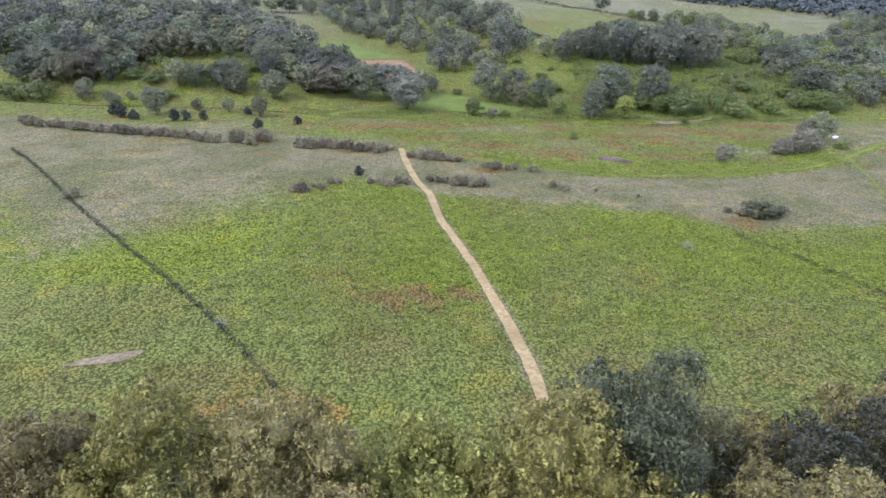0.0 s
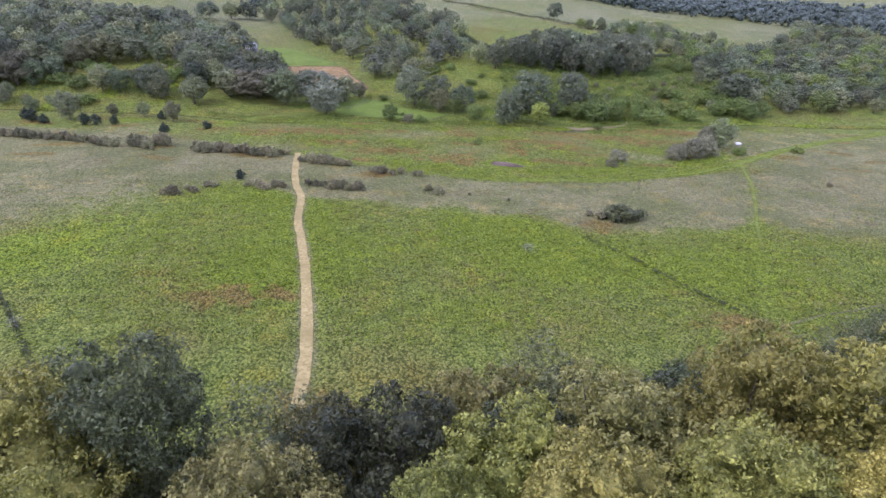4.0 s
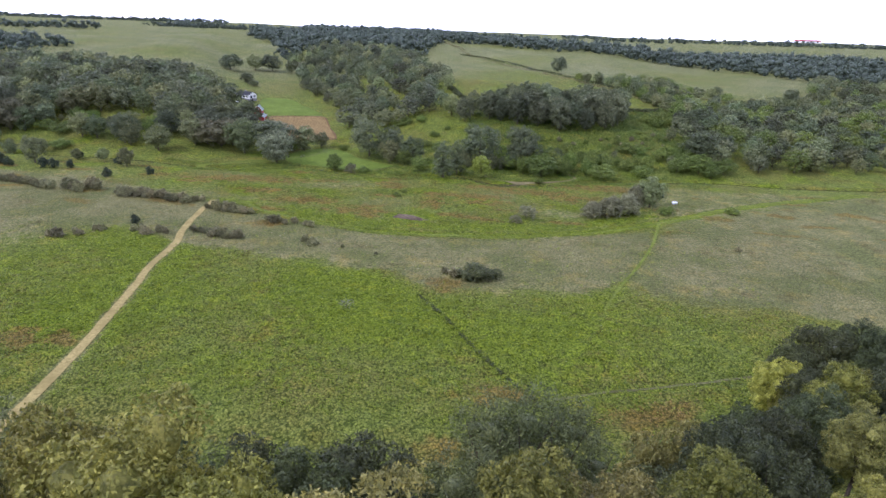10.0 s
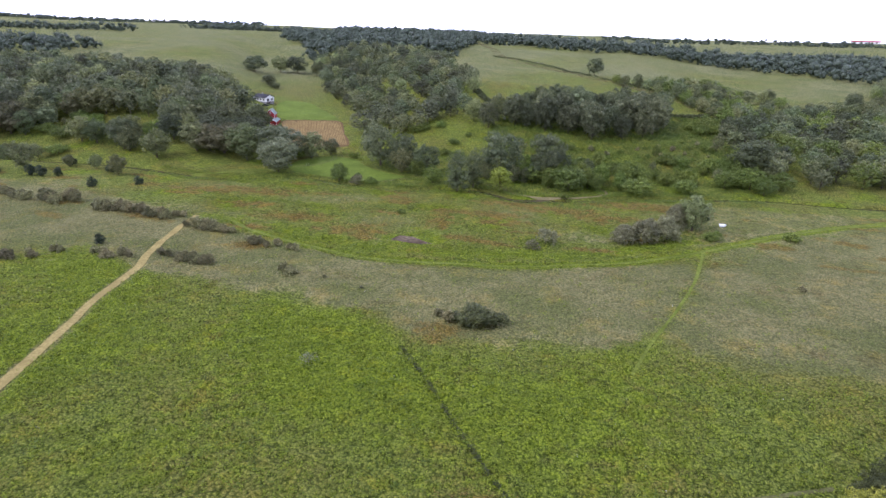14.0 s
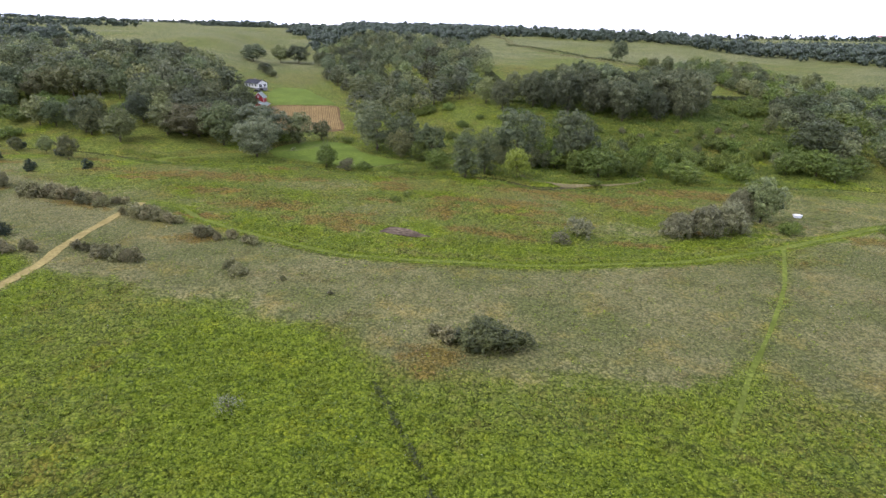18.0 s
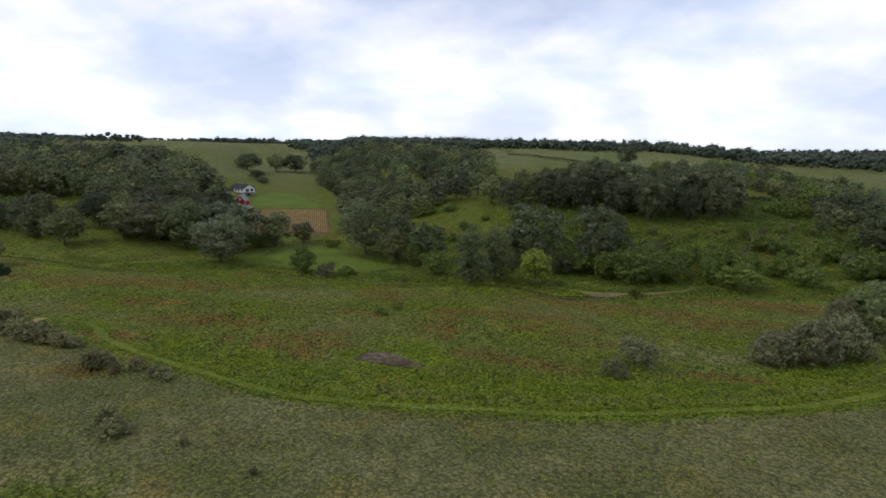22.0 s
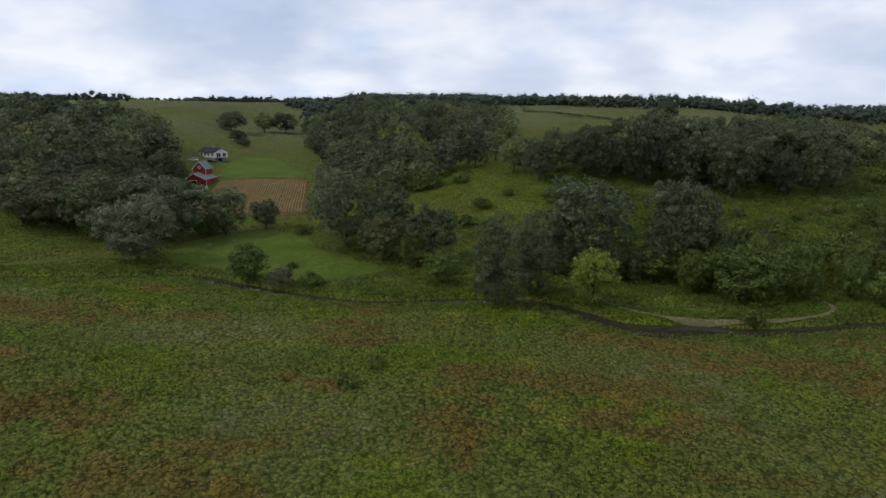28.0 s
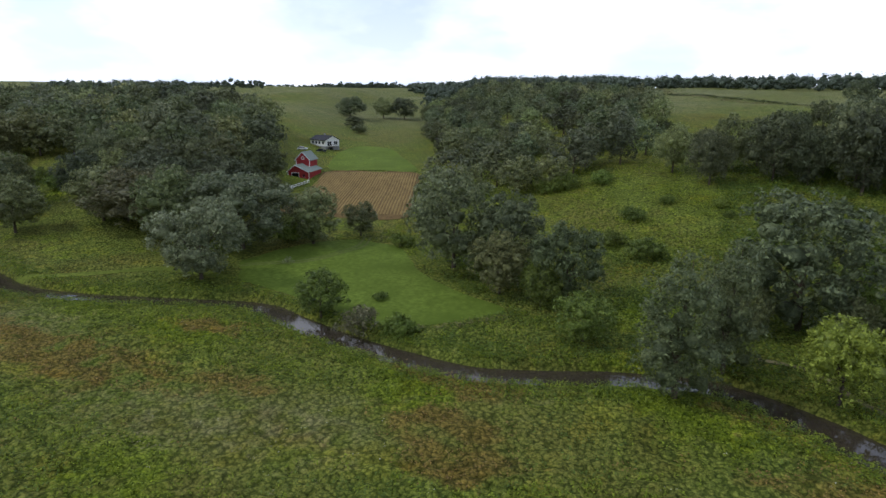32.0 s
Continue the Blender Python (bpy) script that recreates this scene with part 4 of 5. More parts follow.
for name, x, y, h, r in (("elm", -134.5, 313, 16, 6.6), ("ash", -142, 322, 14, 5), ("box_elder", 17, 255, 7, 4.0), ("box_elder", 41, 253, 8.5, 5.0), ("box_elder", 60.5, 244.5, 7.2, 5.4), ("box_elder", 81.3, 252.5, 6.2, 4.2),
                         ("box_elder", 100, 262, 7.5, 4.4), ("box_elder", 111, 263.5, 9.4, 5.6), ("box_elder", 115, 257.5, 6.8, 4.0), ("elm", 115.6, 281, 16, 10),
                         ("box_elder", 124, 266, 7.5, 5), ("oak", 67, 530, 14.5, 6.5), ("oak", -258.8, 580, 15.5, 10.5), ("elm", -212, 505, 8, 6.5),
                         ("elm", -201, 492, 5.5, 5), ("ash", -243, 606, 17, 8.5), ("oak", -226, 610, 17, 10), ("rusty", -133, 268, 14, 10.5),
                         ("ash", -16.6, 335.1, 13, 5.0), ("oak", -128, 290, 14, 7), ("silver", -145, 281, 15, 8)):
    plant(name, x, y, h, "single trees", wide=r / (KINDS[name]["H"] * 0.42) * (KINDS[name]["H"] / h))

for name, x, y, h in (("box_elder", 24, 247, 8.5), ("box_elder", 29, 250, 9), ("box_elder", 35, 249, 9.5), ("box_elder", 38, 254, 10.5), ("box_elder", 44, 247, 8), ("box_elder", 30, 257, 9.5),
                      ("box_elder", 47, 256, 10), ("elm", -3, 254, 8), ("elm", 9, 253, 8.5), ("elm", 14, 252.5, 7.5), ("oak", 18, 256, 9), ("box_elder", 11, 256.5, 8), ("elm", -6, 258, 9),
                      ("box_elder", 54, 251, 8.5), ("box_elder", 57, 258, 9.5), ("oak", 30, 264, 11), ("elm", 41, 262, 10)):
    plant(name, x, y, h, "thicket above the creek trail", wide=rng.uniform(0.72, 0.95))

def shrub_clump(x, y, h, r):
    """Rounded bushes side by side over a stretch of half length r."""
    k = max(1, round(r / 1.15))
    for i in range(k):
        u = 0.0 if k == 1 else 2 * (i + 0.5) / k - 1
        plant("shrub", x + u * r + rng.uniform(-0.4, 0.4), y - 0.25 * u * r + rng.uniform(-1.3, 1.3), h * rng.uniform(0.8, 1.3), "shrubs of the meadow", wide=rng.uniform(0.75, 1.05))


# hedges, cedars and shrubs of the meadow
CEDARS = ((-153, 200.3, 4.4), (-139.2, 208.5, 4.0), (-178.8, 214, 4.1), (-190.5, 212.6, 5.2), (-186, 212.8, 4.8), (-107, 142.5, 3.4), (-213, 216, 5.6),
          (-189, 235, 4.0), (-283, 252, 3.7), (-164, 226, 4.0), (-207, 213, 4.5), (-219, 221, 5.0))
for x, y, h in CEDARS:
    plant("cedar", x, y, h, "cedars of the meadow", wide=1.25)
for name, x, y, h in (("elm", -201.4, 222, 12.6), ("ash", -157.7, 222.4, 9), ("ash", -173.5, 230, 6.7), ("ash", -187.5, 231.2, 5.6), ("ash", -272, 262, 9.5),
                      ("ash", -228, 240, 8), ("elm", -245, 247, 9), ("ash", -214, 244, 7)):
    plant(name, x, y, h, "small trees of the meadow")
for x, y, h, r in ((-188.3, 186.6, 2.6, 4.3), (-181, 185.4, 2.6, 4.3), (-172.1, 182.1, 2.8, 4.2), (-164.5, 180, 3.0, 3.8), (-153, 178.6, 3.7, 4.6),
                   (-146.4, 181.4, 3.8, 3.6), (-129.3, 174.6, 3.7, 3.7), (-121.8, 173.5, 3.5, 4.5), (-112.8, 171.5, 3.3, 4.5), (-105.2, 170.3, 3.1, 4.0),
                   (-99.6, 171.4, 2.6, 2.8), (-84.9, 161.2, 3.4, 3.9), (-77, 160.6, 2.8, 3.5), (-64.6, 152.4, 2.4, 3.2), (-58.8, 151.2, 2.2, 2.6),
                   (-52, 149.2, 2.1, 2.0), (-122.7, 126.6, 2.5, 2.0), (-117.6, 129.4, 2.4, 2.0), (-112.9, 133, 2.5, 2.2)):
    shrub_clump(x, y, h, r)
for x, y, h, r in ((-99.8, 133.6, 2.2, 4.0), (-93.1, 135.2, 2.5, 2.8), (-82.6, 137.6, 2.6, 3.5), (-73.4, 134.6, 3.1, 4.8), (-46.8, 133, 2.3, 2.6), (-36, 131.6, 1.2, 1.0),
                   (-25, 126.4, 1.1, 1.5), (-3.6, 116, 1.5, 1.6), (86.6, 149.6, 1.5, 1.0), (-238.9, 198.1, 3.2, 5.2), (-227, 196, 3, 5), (-217.1, 193.5, 3, 4.8),
                   (-207.3, 190.8, 3, 4.7), (-197.3, 188.2, 3.2, 4.7), (-181.8, 117.7, 2.4, 2.3), (-265.7, 247.9, 2.4, 1.6), (-91, 163.5, 2.4, 2.4)):
    shrub_clump(x, y, h, r)
plant("dark_shrub", 5.2, 113, 4.2, "shrubs of the meadow", wide=1.45)
plant("shrub", -1.2, 113.4, 2.6, "shrubs of the meadow", wide=1.0, label="low brownish shrub beside the big dark one")
for x, y, h, r in ((45.5, 178, 5.6, 4.6), (52.5, 180, 7, 5.6), (60, 184.5, 7.5, 5), (66, 198, 8, 4.2)):
    plant("willow", x, y, h * 1.3, "willow thicket", wide=0.85 * r / 4.2 * 6 / h)
plant("ash", 71, 197.5, 12.5, "willow thicket", wide=1.0, label="olive-green willow tree behind the grey thicket")
for x, y, h in ((21.2, 171.5, 5.2), (-56.1, 234.8, 4.2), (-86.9, 259.1, 1.8), (-25, 90, 2.6), (-121.2, 54.3, 2.0), (17, 166, 3)):
    plant("twigs" if h > 2.7 else "bare_twigs", x, y, h, "dead shrubs", wide=1.2)
for x, y, h in ((-50.9, 236.2, 2.9), (-23.8, 301.2, 3.1), (-16.9, 310.5, 2.0), (-19.2, 281, 4.4), (-26.9, 287.4, 3.4), (-43.3, 324, 4.4), (-48, 322, 4), (-34.4, 326.6, 3.6),
                (-70.9, 279.4, 3.0), (-97.1, 275.5, 4.6), (29.9, 231.6, 2.3), (-27, 199.8, 1.7), (-28.7, 193.4, 1.8), (75, 188, 3.2), (101, 193, 3.0), (-60, 248, 1.5)):
    plant("green_shrub", x, y, h, "shrubs of the slopes")

# the woods
woods([(-250, 300), (-160, 300), (-118, 300), (-128, 312), (-158, 345), (-180, 385), (-205, 415), (-260, 420), (-345, 440), (-420, 400), (-420, 300), (-290, 280)],
      12.2, [("hill_oak", 3), ("hill_elm", 4), ("hill_ash", 2), ("hill_silver", 1.5)], 12, 17, "trees of the west hill",
      [(-205, 284, 34, 13), (-128, 318, 14, 22), (-142, 345, 12, 12)])
woods([(-155, 250), (-140, 263), (-128, 268), (-112, 272), (-108, 299), (-160, 299), (-250, 299), (-290, 279), (-290, 266), (-200, 252)],
      10.5, [("oak", 4), ("elm", 3), ("ash", 1.5), ("silver", 1.2), ("rusty", 0.4)], 11, 17, "trees of the west hill", [(-205, 284, 34, 13), (-230, 258, 40, 10), (-160, 262, 12, 8), (-116, 304, 14, 16)])
woods([(-200, 250), (-290, 262), (-290, 246), (-215, 240)], 13, [("ash", 1), ("green_shrub", 2), ("elm", 1)], 4, 9, "scrub of the west hill")
woods([(-235, 270), (-175, 275), (-170, 292), (-235, 296)], 9, [("green_shrub", 2), ("ash", 0.5)], 3, 6, "scrub of the west hill")
woods([(-88, 330), (-60, 321), (-45, 322), (-32, 336), (-22, 356), (-20, 400), (-36, 470), (-70, 600), (-120, 690), (-235, 692), (-220, 640), (-165, 512), (-115, 397), (-86, 356)], 14.0,
      [("hill_oak", 3), ("hill_elm", 3), ("hill_ash", 2), ("hill_silver", 0.6)], 8.5, 13, "trees of the middle wood")
woods([(-12, 318), (-2, 326), (22, 312), (52, 306), (78, 318), (92, 340), (92, 368), (58, 366), (10, 352), (-10, 336)], 11.0, [("oak", 6), ("elm", 1)], 12, 20, "oaks of the knoll", (), 0.9)
woods([(118, 271), (157, 268), (215, 284), (300, 330), (350, 480), (370, 560), (330, 590), (250, 488), (200, 452), (130, 392), (116, 345)], 11.8,
      [("hill_oak", 3), ("hill_elm", 3), ("hill_ash", 1.5), ("hill_box", 1.5)], 8, 13, "trees of the east wood", [(225, 462, 22, 12), (280, 490, 20, 12)])
woods([(78, 482), (112, 420), (126, 375), (150, 395), (160, 480), (205, 470), (200, 485), (148, 492), (110, 462), (84, 490)], 9, [("hill_elm", 2), ("hill_ash", 2), ("hill_box", 2)], 7, 11, "trees of the gully")
woods([(12, 262), (45, 262), (80, 258), (118, 268), (116, 315), (85, 300), (50, 285), (14, 280)], 9.5, [("hill_box", 3), ("green_shrub", 3), ("hill_elm", 2)], 4, 9, "scrub of the east slope",
      [(60, 285, 16, 7), (95, 296, 12, 10)], 0.85)


woods([(-4, 292), (50, 290), (112, 286), (116, 330), (96, 322), (60, 300), (20, 302), (-6, 312)], 8.5, [("green_shrub", 3), ("shrub", 1.5)], 1.2, 3.2, "scrub below the knoll", (), 0.9)
woods([(100, 345), (116, 335), (140, 372), (132, 400), (112, 372)], 8, [("green_shrub", 2), ("hill_elm", 1), ("hill_box", 1)], 3, 7, "scrub below the knoll", (), 0.9)


# ---- far woods, one mass each ----
def far_woods(name, polys, gap, label):
    V, F, n = [], [], 0
    C, N = [], []
    for poly in polys:
        xs, ys = [p[0] for p in poly], [p[1] for p in poly]
        for y in np.arange(min(ys), max(ys), gap):
            for x in np.arange(min(xs), max(xs), gap):
                px, py = x + rng.uniform(-0.5, 0.5) * gap, y + rng.uniform(-0.5, 0.5) * gap
                if not inside(px, py, poly):
                    continue
                g, s = float(terrain(px, py)), rng.uniform(0.5, 1.35)
                for k in range(5):
                    q = rng.uniform(1.8, 4.4) * s
                    c = np.array([px + rng.normal() * 3.6, py + rng.normal() * 3.6, g + rng.uniform(2.0, 9.0) * s])
                    V.append(ICO1[0] * q * 0.72 * (1 + 0.16 * rng.normal(size=(len(ICO1[0]), 1))) * (1, 1, 0.9) + c)
                    F.append(ICO1[1] + n)
                    n += len(ICO1[0])
                    d = rng.normal(size=(15, 3)) + (0, 0, 0.6)
                    d /= np.linalg.norm(d, axis=1)[:, None]
                    C.append(c + d * q * rng.uniform(0.75, 1.15, (15, 1))), N.append(d + 0.5 * rng.normal(size=d.shape))
    v, f = cards(np.concatenate(C), np.concatenate(N), 0.95, rng)
    V.append(v), F.append(f + n)
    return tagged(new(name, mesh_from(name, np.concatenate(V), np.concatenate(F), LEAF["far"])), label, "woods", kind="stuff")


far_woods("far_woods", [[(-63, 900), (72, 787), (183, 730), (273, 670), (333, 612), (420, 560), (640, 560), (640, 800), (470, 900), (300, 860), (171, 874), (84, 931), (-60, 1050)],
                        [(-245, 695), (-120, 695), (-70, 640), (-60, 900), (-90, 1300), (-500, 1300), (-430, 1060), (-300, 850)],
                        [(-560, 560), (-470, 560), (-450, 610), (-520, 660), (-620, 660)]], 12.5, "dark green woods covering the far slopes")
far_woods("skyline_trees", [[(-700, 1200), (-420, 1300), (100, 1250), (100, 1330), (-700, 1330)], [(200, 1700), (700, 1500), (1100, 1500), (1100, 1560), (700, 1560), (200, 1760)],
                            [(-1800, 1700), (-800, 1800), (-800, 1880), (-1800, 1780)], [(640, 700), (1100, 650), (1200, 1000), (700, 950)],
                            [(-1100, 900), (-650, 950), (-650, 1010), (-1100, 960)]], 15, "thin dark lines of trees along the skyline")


# ---- farm ----
def block(x0, x1, y0, y1, z0, z1, edge=0.03):
    bm = bmesh.new()
    bmesh.ops.create_cube(bm, size=1)
    bmesh.ops.scale(bm, vec=(x1 - x0, y1 - y0, z1 - z0), verts=bm.verts)
    bmesh.ops.translate(bm, vec=((x0 + x1) / 2, (y0 + y1) / 2, (z0 + z1) / 2), verts=bm.verts)
    if edge:
        bmesh.ops.bevel(bm, geom=bm.edges[:], offset=edge, segments=1, affect="EDGES")
    return bm


def prism(profile, y0, y1):
    """A profile in x, z drawn out along y."""
    bm = bmesh.new()
    a = [bm.verts.new((x, y0, z)) for x, z in profile]
    b = [bm.verts.new((x, y1, z)) for x, z in profile]
    bm.faces.new(a), bm.faces.new(b[::-1])
    for i in range(len(a)):
        j = (i + 1) % len(a)
        bm.faces.new((a[i], b[i], b[j], a[j]))
    bmesh.ops.recalc_face_normals(bm, faces=bm.faces)
    return bm


RED = plain_material("red_barn_boards", (0.30, 0.028, 0.030), 0.75, 0.25, 4, 0.02, second=(0.34, 0.04, 0.04))
WHITE = plain_material("white_paint", (0.84, 0.84, 0.82), 0.6, 0.06, 3)
GREEN_ROOF = plain_material("grey_green_metal_roof", (0.19, 0.225, 0.185), 0.6, 0.15, 2)
DARK_ROOF = plain_material("charcoal_shingles", (0.055, 0.055, 0.062), 0.85, 0.3, 5, 0.02)
DARK = plain_material("dark_interior", (0.012, 0.011, 0.010), 0.9, 0.2, 2)
GREY = plain_material("grey_block_wall", (0.30, 0.30, 0.30), 0.9, 0.2, 4, 0.02)
WOOD = plain_material("weathered_wood", (0.24, 0.21, 0.17), 0.9, 0.25, 6, 0.01)
g_, gn_, gl_, gb_, go_ = material("window_glass")
gb_.inputs["Base Color"].default_value, gb_.inputs["Roughness"].default_value = (0.02, 0.024, 0.03, 1), 0.08
GLASS = g_
RUBBER = plain_material("tyre_rubber", (0.02, 0.02, 0.02), 0.8, 0.2, 8)
PAINT = plain_material("white_car_paint", (0.72, 0.73, 0.74), 0.25, 0.03, 1)
PAINT2 = plain_material("dark_car_paint", (0.03, 0.033, 0.04), 0.25, 0.05, 1)


def gable_roof(parent, x0, x1, y0, y1, eave, peak, over, mat, ridge=None):
    """Two roof planes with thickness; the ridge runs along y."""
    c = (x0 + x1) / 2 if ridge is None else ridge
    for a, b in ((x0, c), (x1, c)):
        s = 1 if b > a else -1
        k = (peak - eave) / abs(b - a)
        prof = [(a - s * over, eave - k * over), (b, peak), (b, peak + 0.16), (a - s * over, eave - k * over + 0.16)]
        part("roof_plane", prism(prof, y0 - over, y1 + over), mat, parent)


def boards(parent, x0, x1, y, z0, top, mat, step=0.6):
    """Vertical cover strips on a wall that faces -y; top is a function of x."""
    for i in range(int((x1 - x0) / step)):
        x = x0 + step * (i + 0.5)
        part("batten", block(x - 0.04, x + 0.04, y - 0.03, y + 0.01, z0, top(x), 0), mat, parent)


def barn():
    ob = tagged(new("barn"), "red barn with white trim and grey-green roofs", "barn")
    X0, X1, Y0, Y1, E, P, R = -4.4, 4.4, 0, 10.8, 2.8, 5.0, -1.2
    lower = part("lower_wall", prism([(X0, -1), (X0, E), (R, P), (X1, E - 0.1), (X1, -1)], Y0, Y1), RED, ob)
    boards(lower, X0, X1, Y0, 0, lambda x: np.interp(x, [X0, R, X1], [E, P, E - 0.1]) - 0.1, RED)
    for i in range(15):
        y = Y0 + 0.4 + i * 0.7
        part("batten", block(X1 - 0.01, X1 + 0.03, y - 0.04, y + 0.04, 0, E - 0.15, 0), RED, lower)
    gable_roof(ob, X0, X1, Y0, Y1, E, P, 0.45, GREEN_ROOF, R)
    U0, U1, V0, V1, E2, P2 = -3.7, 2.0, 5.6, 12.4, 6.4, 9.0
    upper = part("upper_wall", prism([(U0, 2), (U0, E2), ((U0 + U1) / 2, P2), (U1, E2), (U1, 2)], V0, V1), RED, ob)
    boards(upper, U0, U1, V0, 3.5, lambda x: np.interp(x, [U0, (U0 + U1) / 2, U1], [E2, P2, E2]) - 0.1, RED)
    gable_roof(ob, U0, U1, V0, V1, E2, P2, 0.45, GREEN_ROOF)
    for a, b, y, e, p, c in ((X0, X1, Y0, E, P, R), (U0, U1, V0, E2, P2, (U0 + U1) / 2)):
        for s, t in ((a, c), (b, c)):
            k = 1 if t > s else -1
            part("white_trim", prism([(s - 0.4 * k, e - 0.32), (t, p - 0.12), (t, p + 0.10), (s - 0.4 * k, e - 0.10)], y - 0.50, y - 0.44), WHITE, ob)
        for s in (a, b):
            part("corner_board", block(s - 0.10, s + 0.10, y - 0.05, y + 0.05, 0 if y == Y0 else 4, e - 0.1, 0.01), WHITE, ob)
    door = part("doorway", block(-2.7, 0.1, -0.04, 0.06, -0.3, 2.3, 0), DARK, ob, "open dark doorway")
    for x in (-2.8, 0.2):
        part("door_jamb", block(x - 0.08, x + 0.08, -0.07, 0.02, 0, 2.4, 0), WHITE, door)
    part("door_head", block(-2.9, 0.3, -0.07, 0.02, 2.3, 2.48, 0), WHITE, door)
    win = part("window", block(1.9, 2.7, -0.05, 0.05, 1.1, 1.9, 0), GLASS, ob)
    part("window_frame", block(1.8, 2.8, -0.045, 0.02, 1.0, 1.08, 0), WHITE, win)
    bm = bmesh.new()
    bmesh.ops.create_cone(bm, cap_ends=True, segments=20, radius1=0.62, radius2=0.62, depth=0.06, matrix=Matrix.Translation(((U0 + U1) / 2, V0 - 0.04, 6.9)) @ Euler((radians(90), 0, 0)).to_matrix().to_4x4())
    disc = part("gable_emblem", bm, WHITE, ob, "round white emblem on the gable")
    bm = bmesh.new()
    bmesh.ops.create_cone(bm, cap_ends=True, segments=5, radius1=0.42, radius2=0.42, depth=0.04, matrix=Matrix.Translation(((U0 + U1) / 2, V0 - 0.075, 6.9)) @ Euler((radians(90), 0, 0)).to_matrix().to_4x4())
    part("emblem_star", bm, RED, disc)
    ob.matrix_basis = pose(-140, 339.2, 6.0, 0, 0, 13) @ Matrix.Diagonal((0.88, 1.15, 1.02, 1))


def house():
    ob = tagged(new("house"), "white one-storey house with a dark roof and walkout basement", "house")
    L, W, E, P = 12.5, 8.0, 2.9, 4.8        # ridge along local y; the gable faces -y
    part("basement_wall", block(-W / 2, W / 2, 0, L, -2.4, 0.0, 0.02), GREY, ob)
    wall = part("wall", prism([(-W / 2, 0), (-W / 2, E), (0, P), (W / 2, E), (W / 2, 0)], 0, L), WHITE, ob)
    for k in range(9):
        part("siding_board", block(-W / 2 - 0.015, W / 2 + 0.015, -0.02, 0.0, 0.3 * k + 0.02, 0.3 * k + 0.28, 0), WHITE, wall)
    gable_roof(ob, -W / 2, W / 2, 0, L, E, P, 0.5, DARK_ROOF)
    for x, w_, z0, z1 in ((-1.7, 1.1, 0.2, 2.2), (1.9, 1.0, 0.8, 2.2)):
        win = part("window", block(x - w_, x + w_, -0.05, 0.04, z0, z1, 0), GLASS, ob)
        part("window_frame", block(x - 0.05, x + 0.05, -0.07, 0.0, z0, z1, 0), WHITE, win)
        part("window_sill", block(x - w_ - 0.1, x + w_ + 0.1, -0.12, 0.0, z0 - 0.1, z0, 0), WHITE, win)
    for y in (2.0, 5.0, 7.6, 10.4):
        win = part("window", block(-W / 2 - 0.05, -W / 2 + 0.04, y - 0.65, y + 0.65, 0.9, 2.2, 0), GLASS, ob)
        part("window_sill", block(-W / 2 - 0.12, -W / 2, y - 0.75, y + 0.75, 0.8, 0.9, 0), WHITE, win)
    part("basement_door", block(-2.4, 0.2, -0.05, 0.04, -2.3, -0.3, 0), GLASS, ob)
    part("deck", block(-3.6, 1.2, -2.4, -0.06, -0.25, -0.05, 0.02), WOOD, ob, "grey wooden deck")
    for x in (-3.5, -1.2, 1.1):
        part("deck_post", block(x - 0.08, x + 0.08, -2.35, -2.2, -2.4, -0.25, 0.01), WOOD, ob)
    part("deck_rail", block(-3.6, 1.2, -2.4, -2.32, 0.75, 0.85, 0.01), WOOD, ob)
    for i in range(17):
        x = -3.5 + 0.285 * i
        part("baluster", block(x - 0.02, x + 0.02, -2.38, -2.34, -0.05, 0.75, 0), WOOD, ob)
    part("chimney", block(1.6, 2.3, 8.5, 9.2, 3.6, 5.6, 0.02), GREY, ob)
    ob.matrix_basis = pose(-171.5, 412.5, float(terrain(-171, 413)) + 1.9, 0, 0, 67.5)


def car(x, y, turn, paint, label):
    ob = tagged(new("car"), label, "car")
    bm = prism([(-2.25, 0.35), (-2.3, 0.75), (-1.9, 0.95), (-0.9, 1.0), (1.0, 1.0), (2.1, 0.9), (2.3, 0.7), (2.3, 0.35)], -0.88, 0.88)
    bmesh.ops.bevel(bm, geom=bm.edges[:], offset=0.08, segments=2, affect="EDGES")
    part("body", bm, paint, ob)
    bm = prism([(-1.7, 0.98), (-1.15, 1.42), (0.35, 1.45), (1.1, 0.98)], -0.74, 0.74)
    part("window_band", bm, GLASS, ob)
    part("roof", block(-1.1, 0.35, -0.70, 0.70, 1.42, 1.50, 0.03), paint, ob)
    for wx in (-1.4, 1.42):
        for wy in (-0.82, 0.82):
            bm = bmesh.new()
            bmesh.ops.create_cone(bm, cap_ends=True, segments=16, radius1=0.33, radius2=0.33, depth=0.22, matrix=Matrix.Translation((wx, wy, 0.33)) @ Euler((radians(90), 0, 0)).to_matrix().to_4x4())
            tyre = part("wheel", bm, RUBBER, ob)
            bm = bmesh.new()
            bmesh.ops.create_cone(bm, cap_ends=True, segments=12, radius1=0.19, radius2=0.19, depth=0.25, matrix=Matrix.Translation((wx, wy, 0.33)) @ Euler((radians(90), 0, 0)).to_matrix().to_4x4())
            part("rim", bm, GREY, tyre)
    ob.matrix_basis = pose(x, y, float(terrain(x, y)) + 0.12, 0, 0, turn)


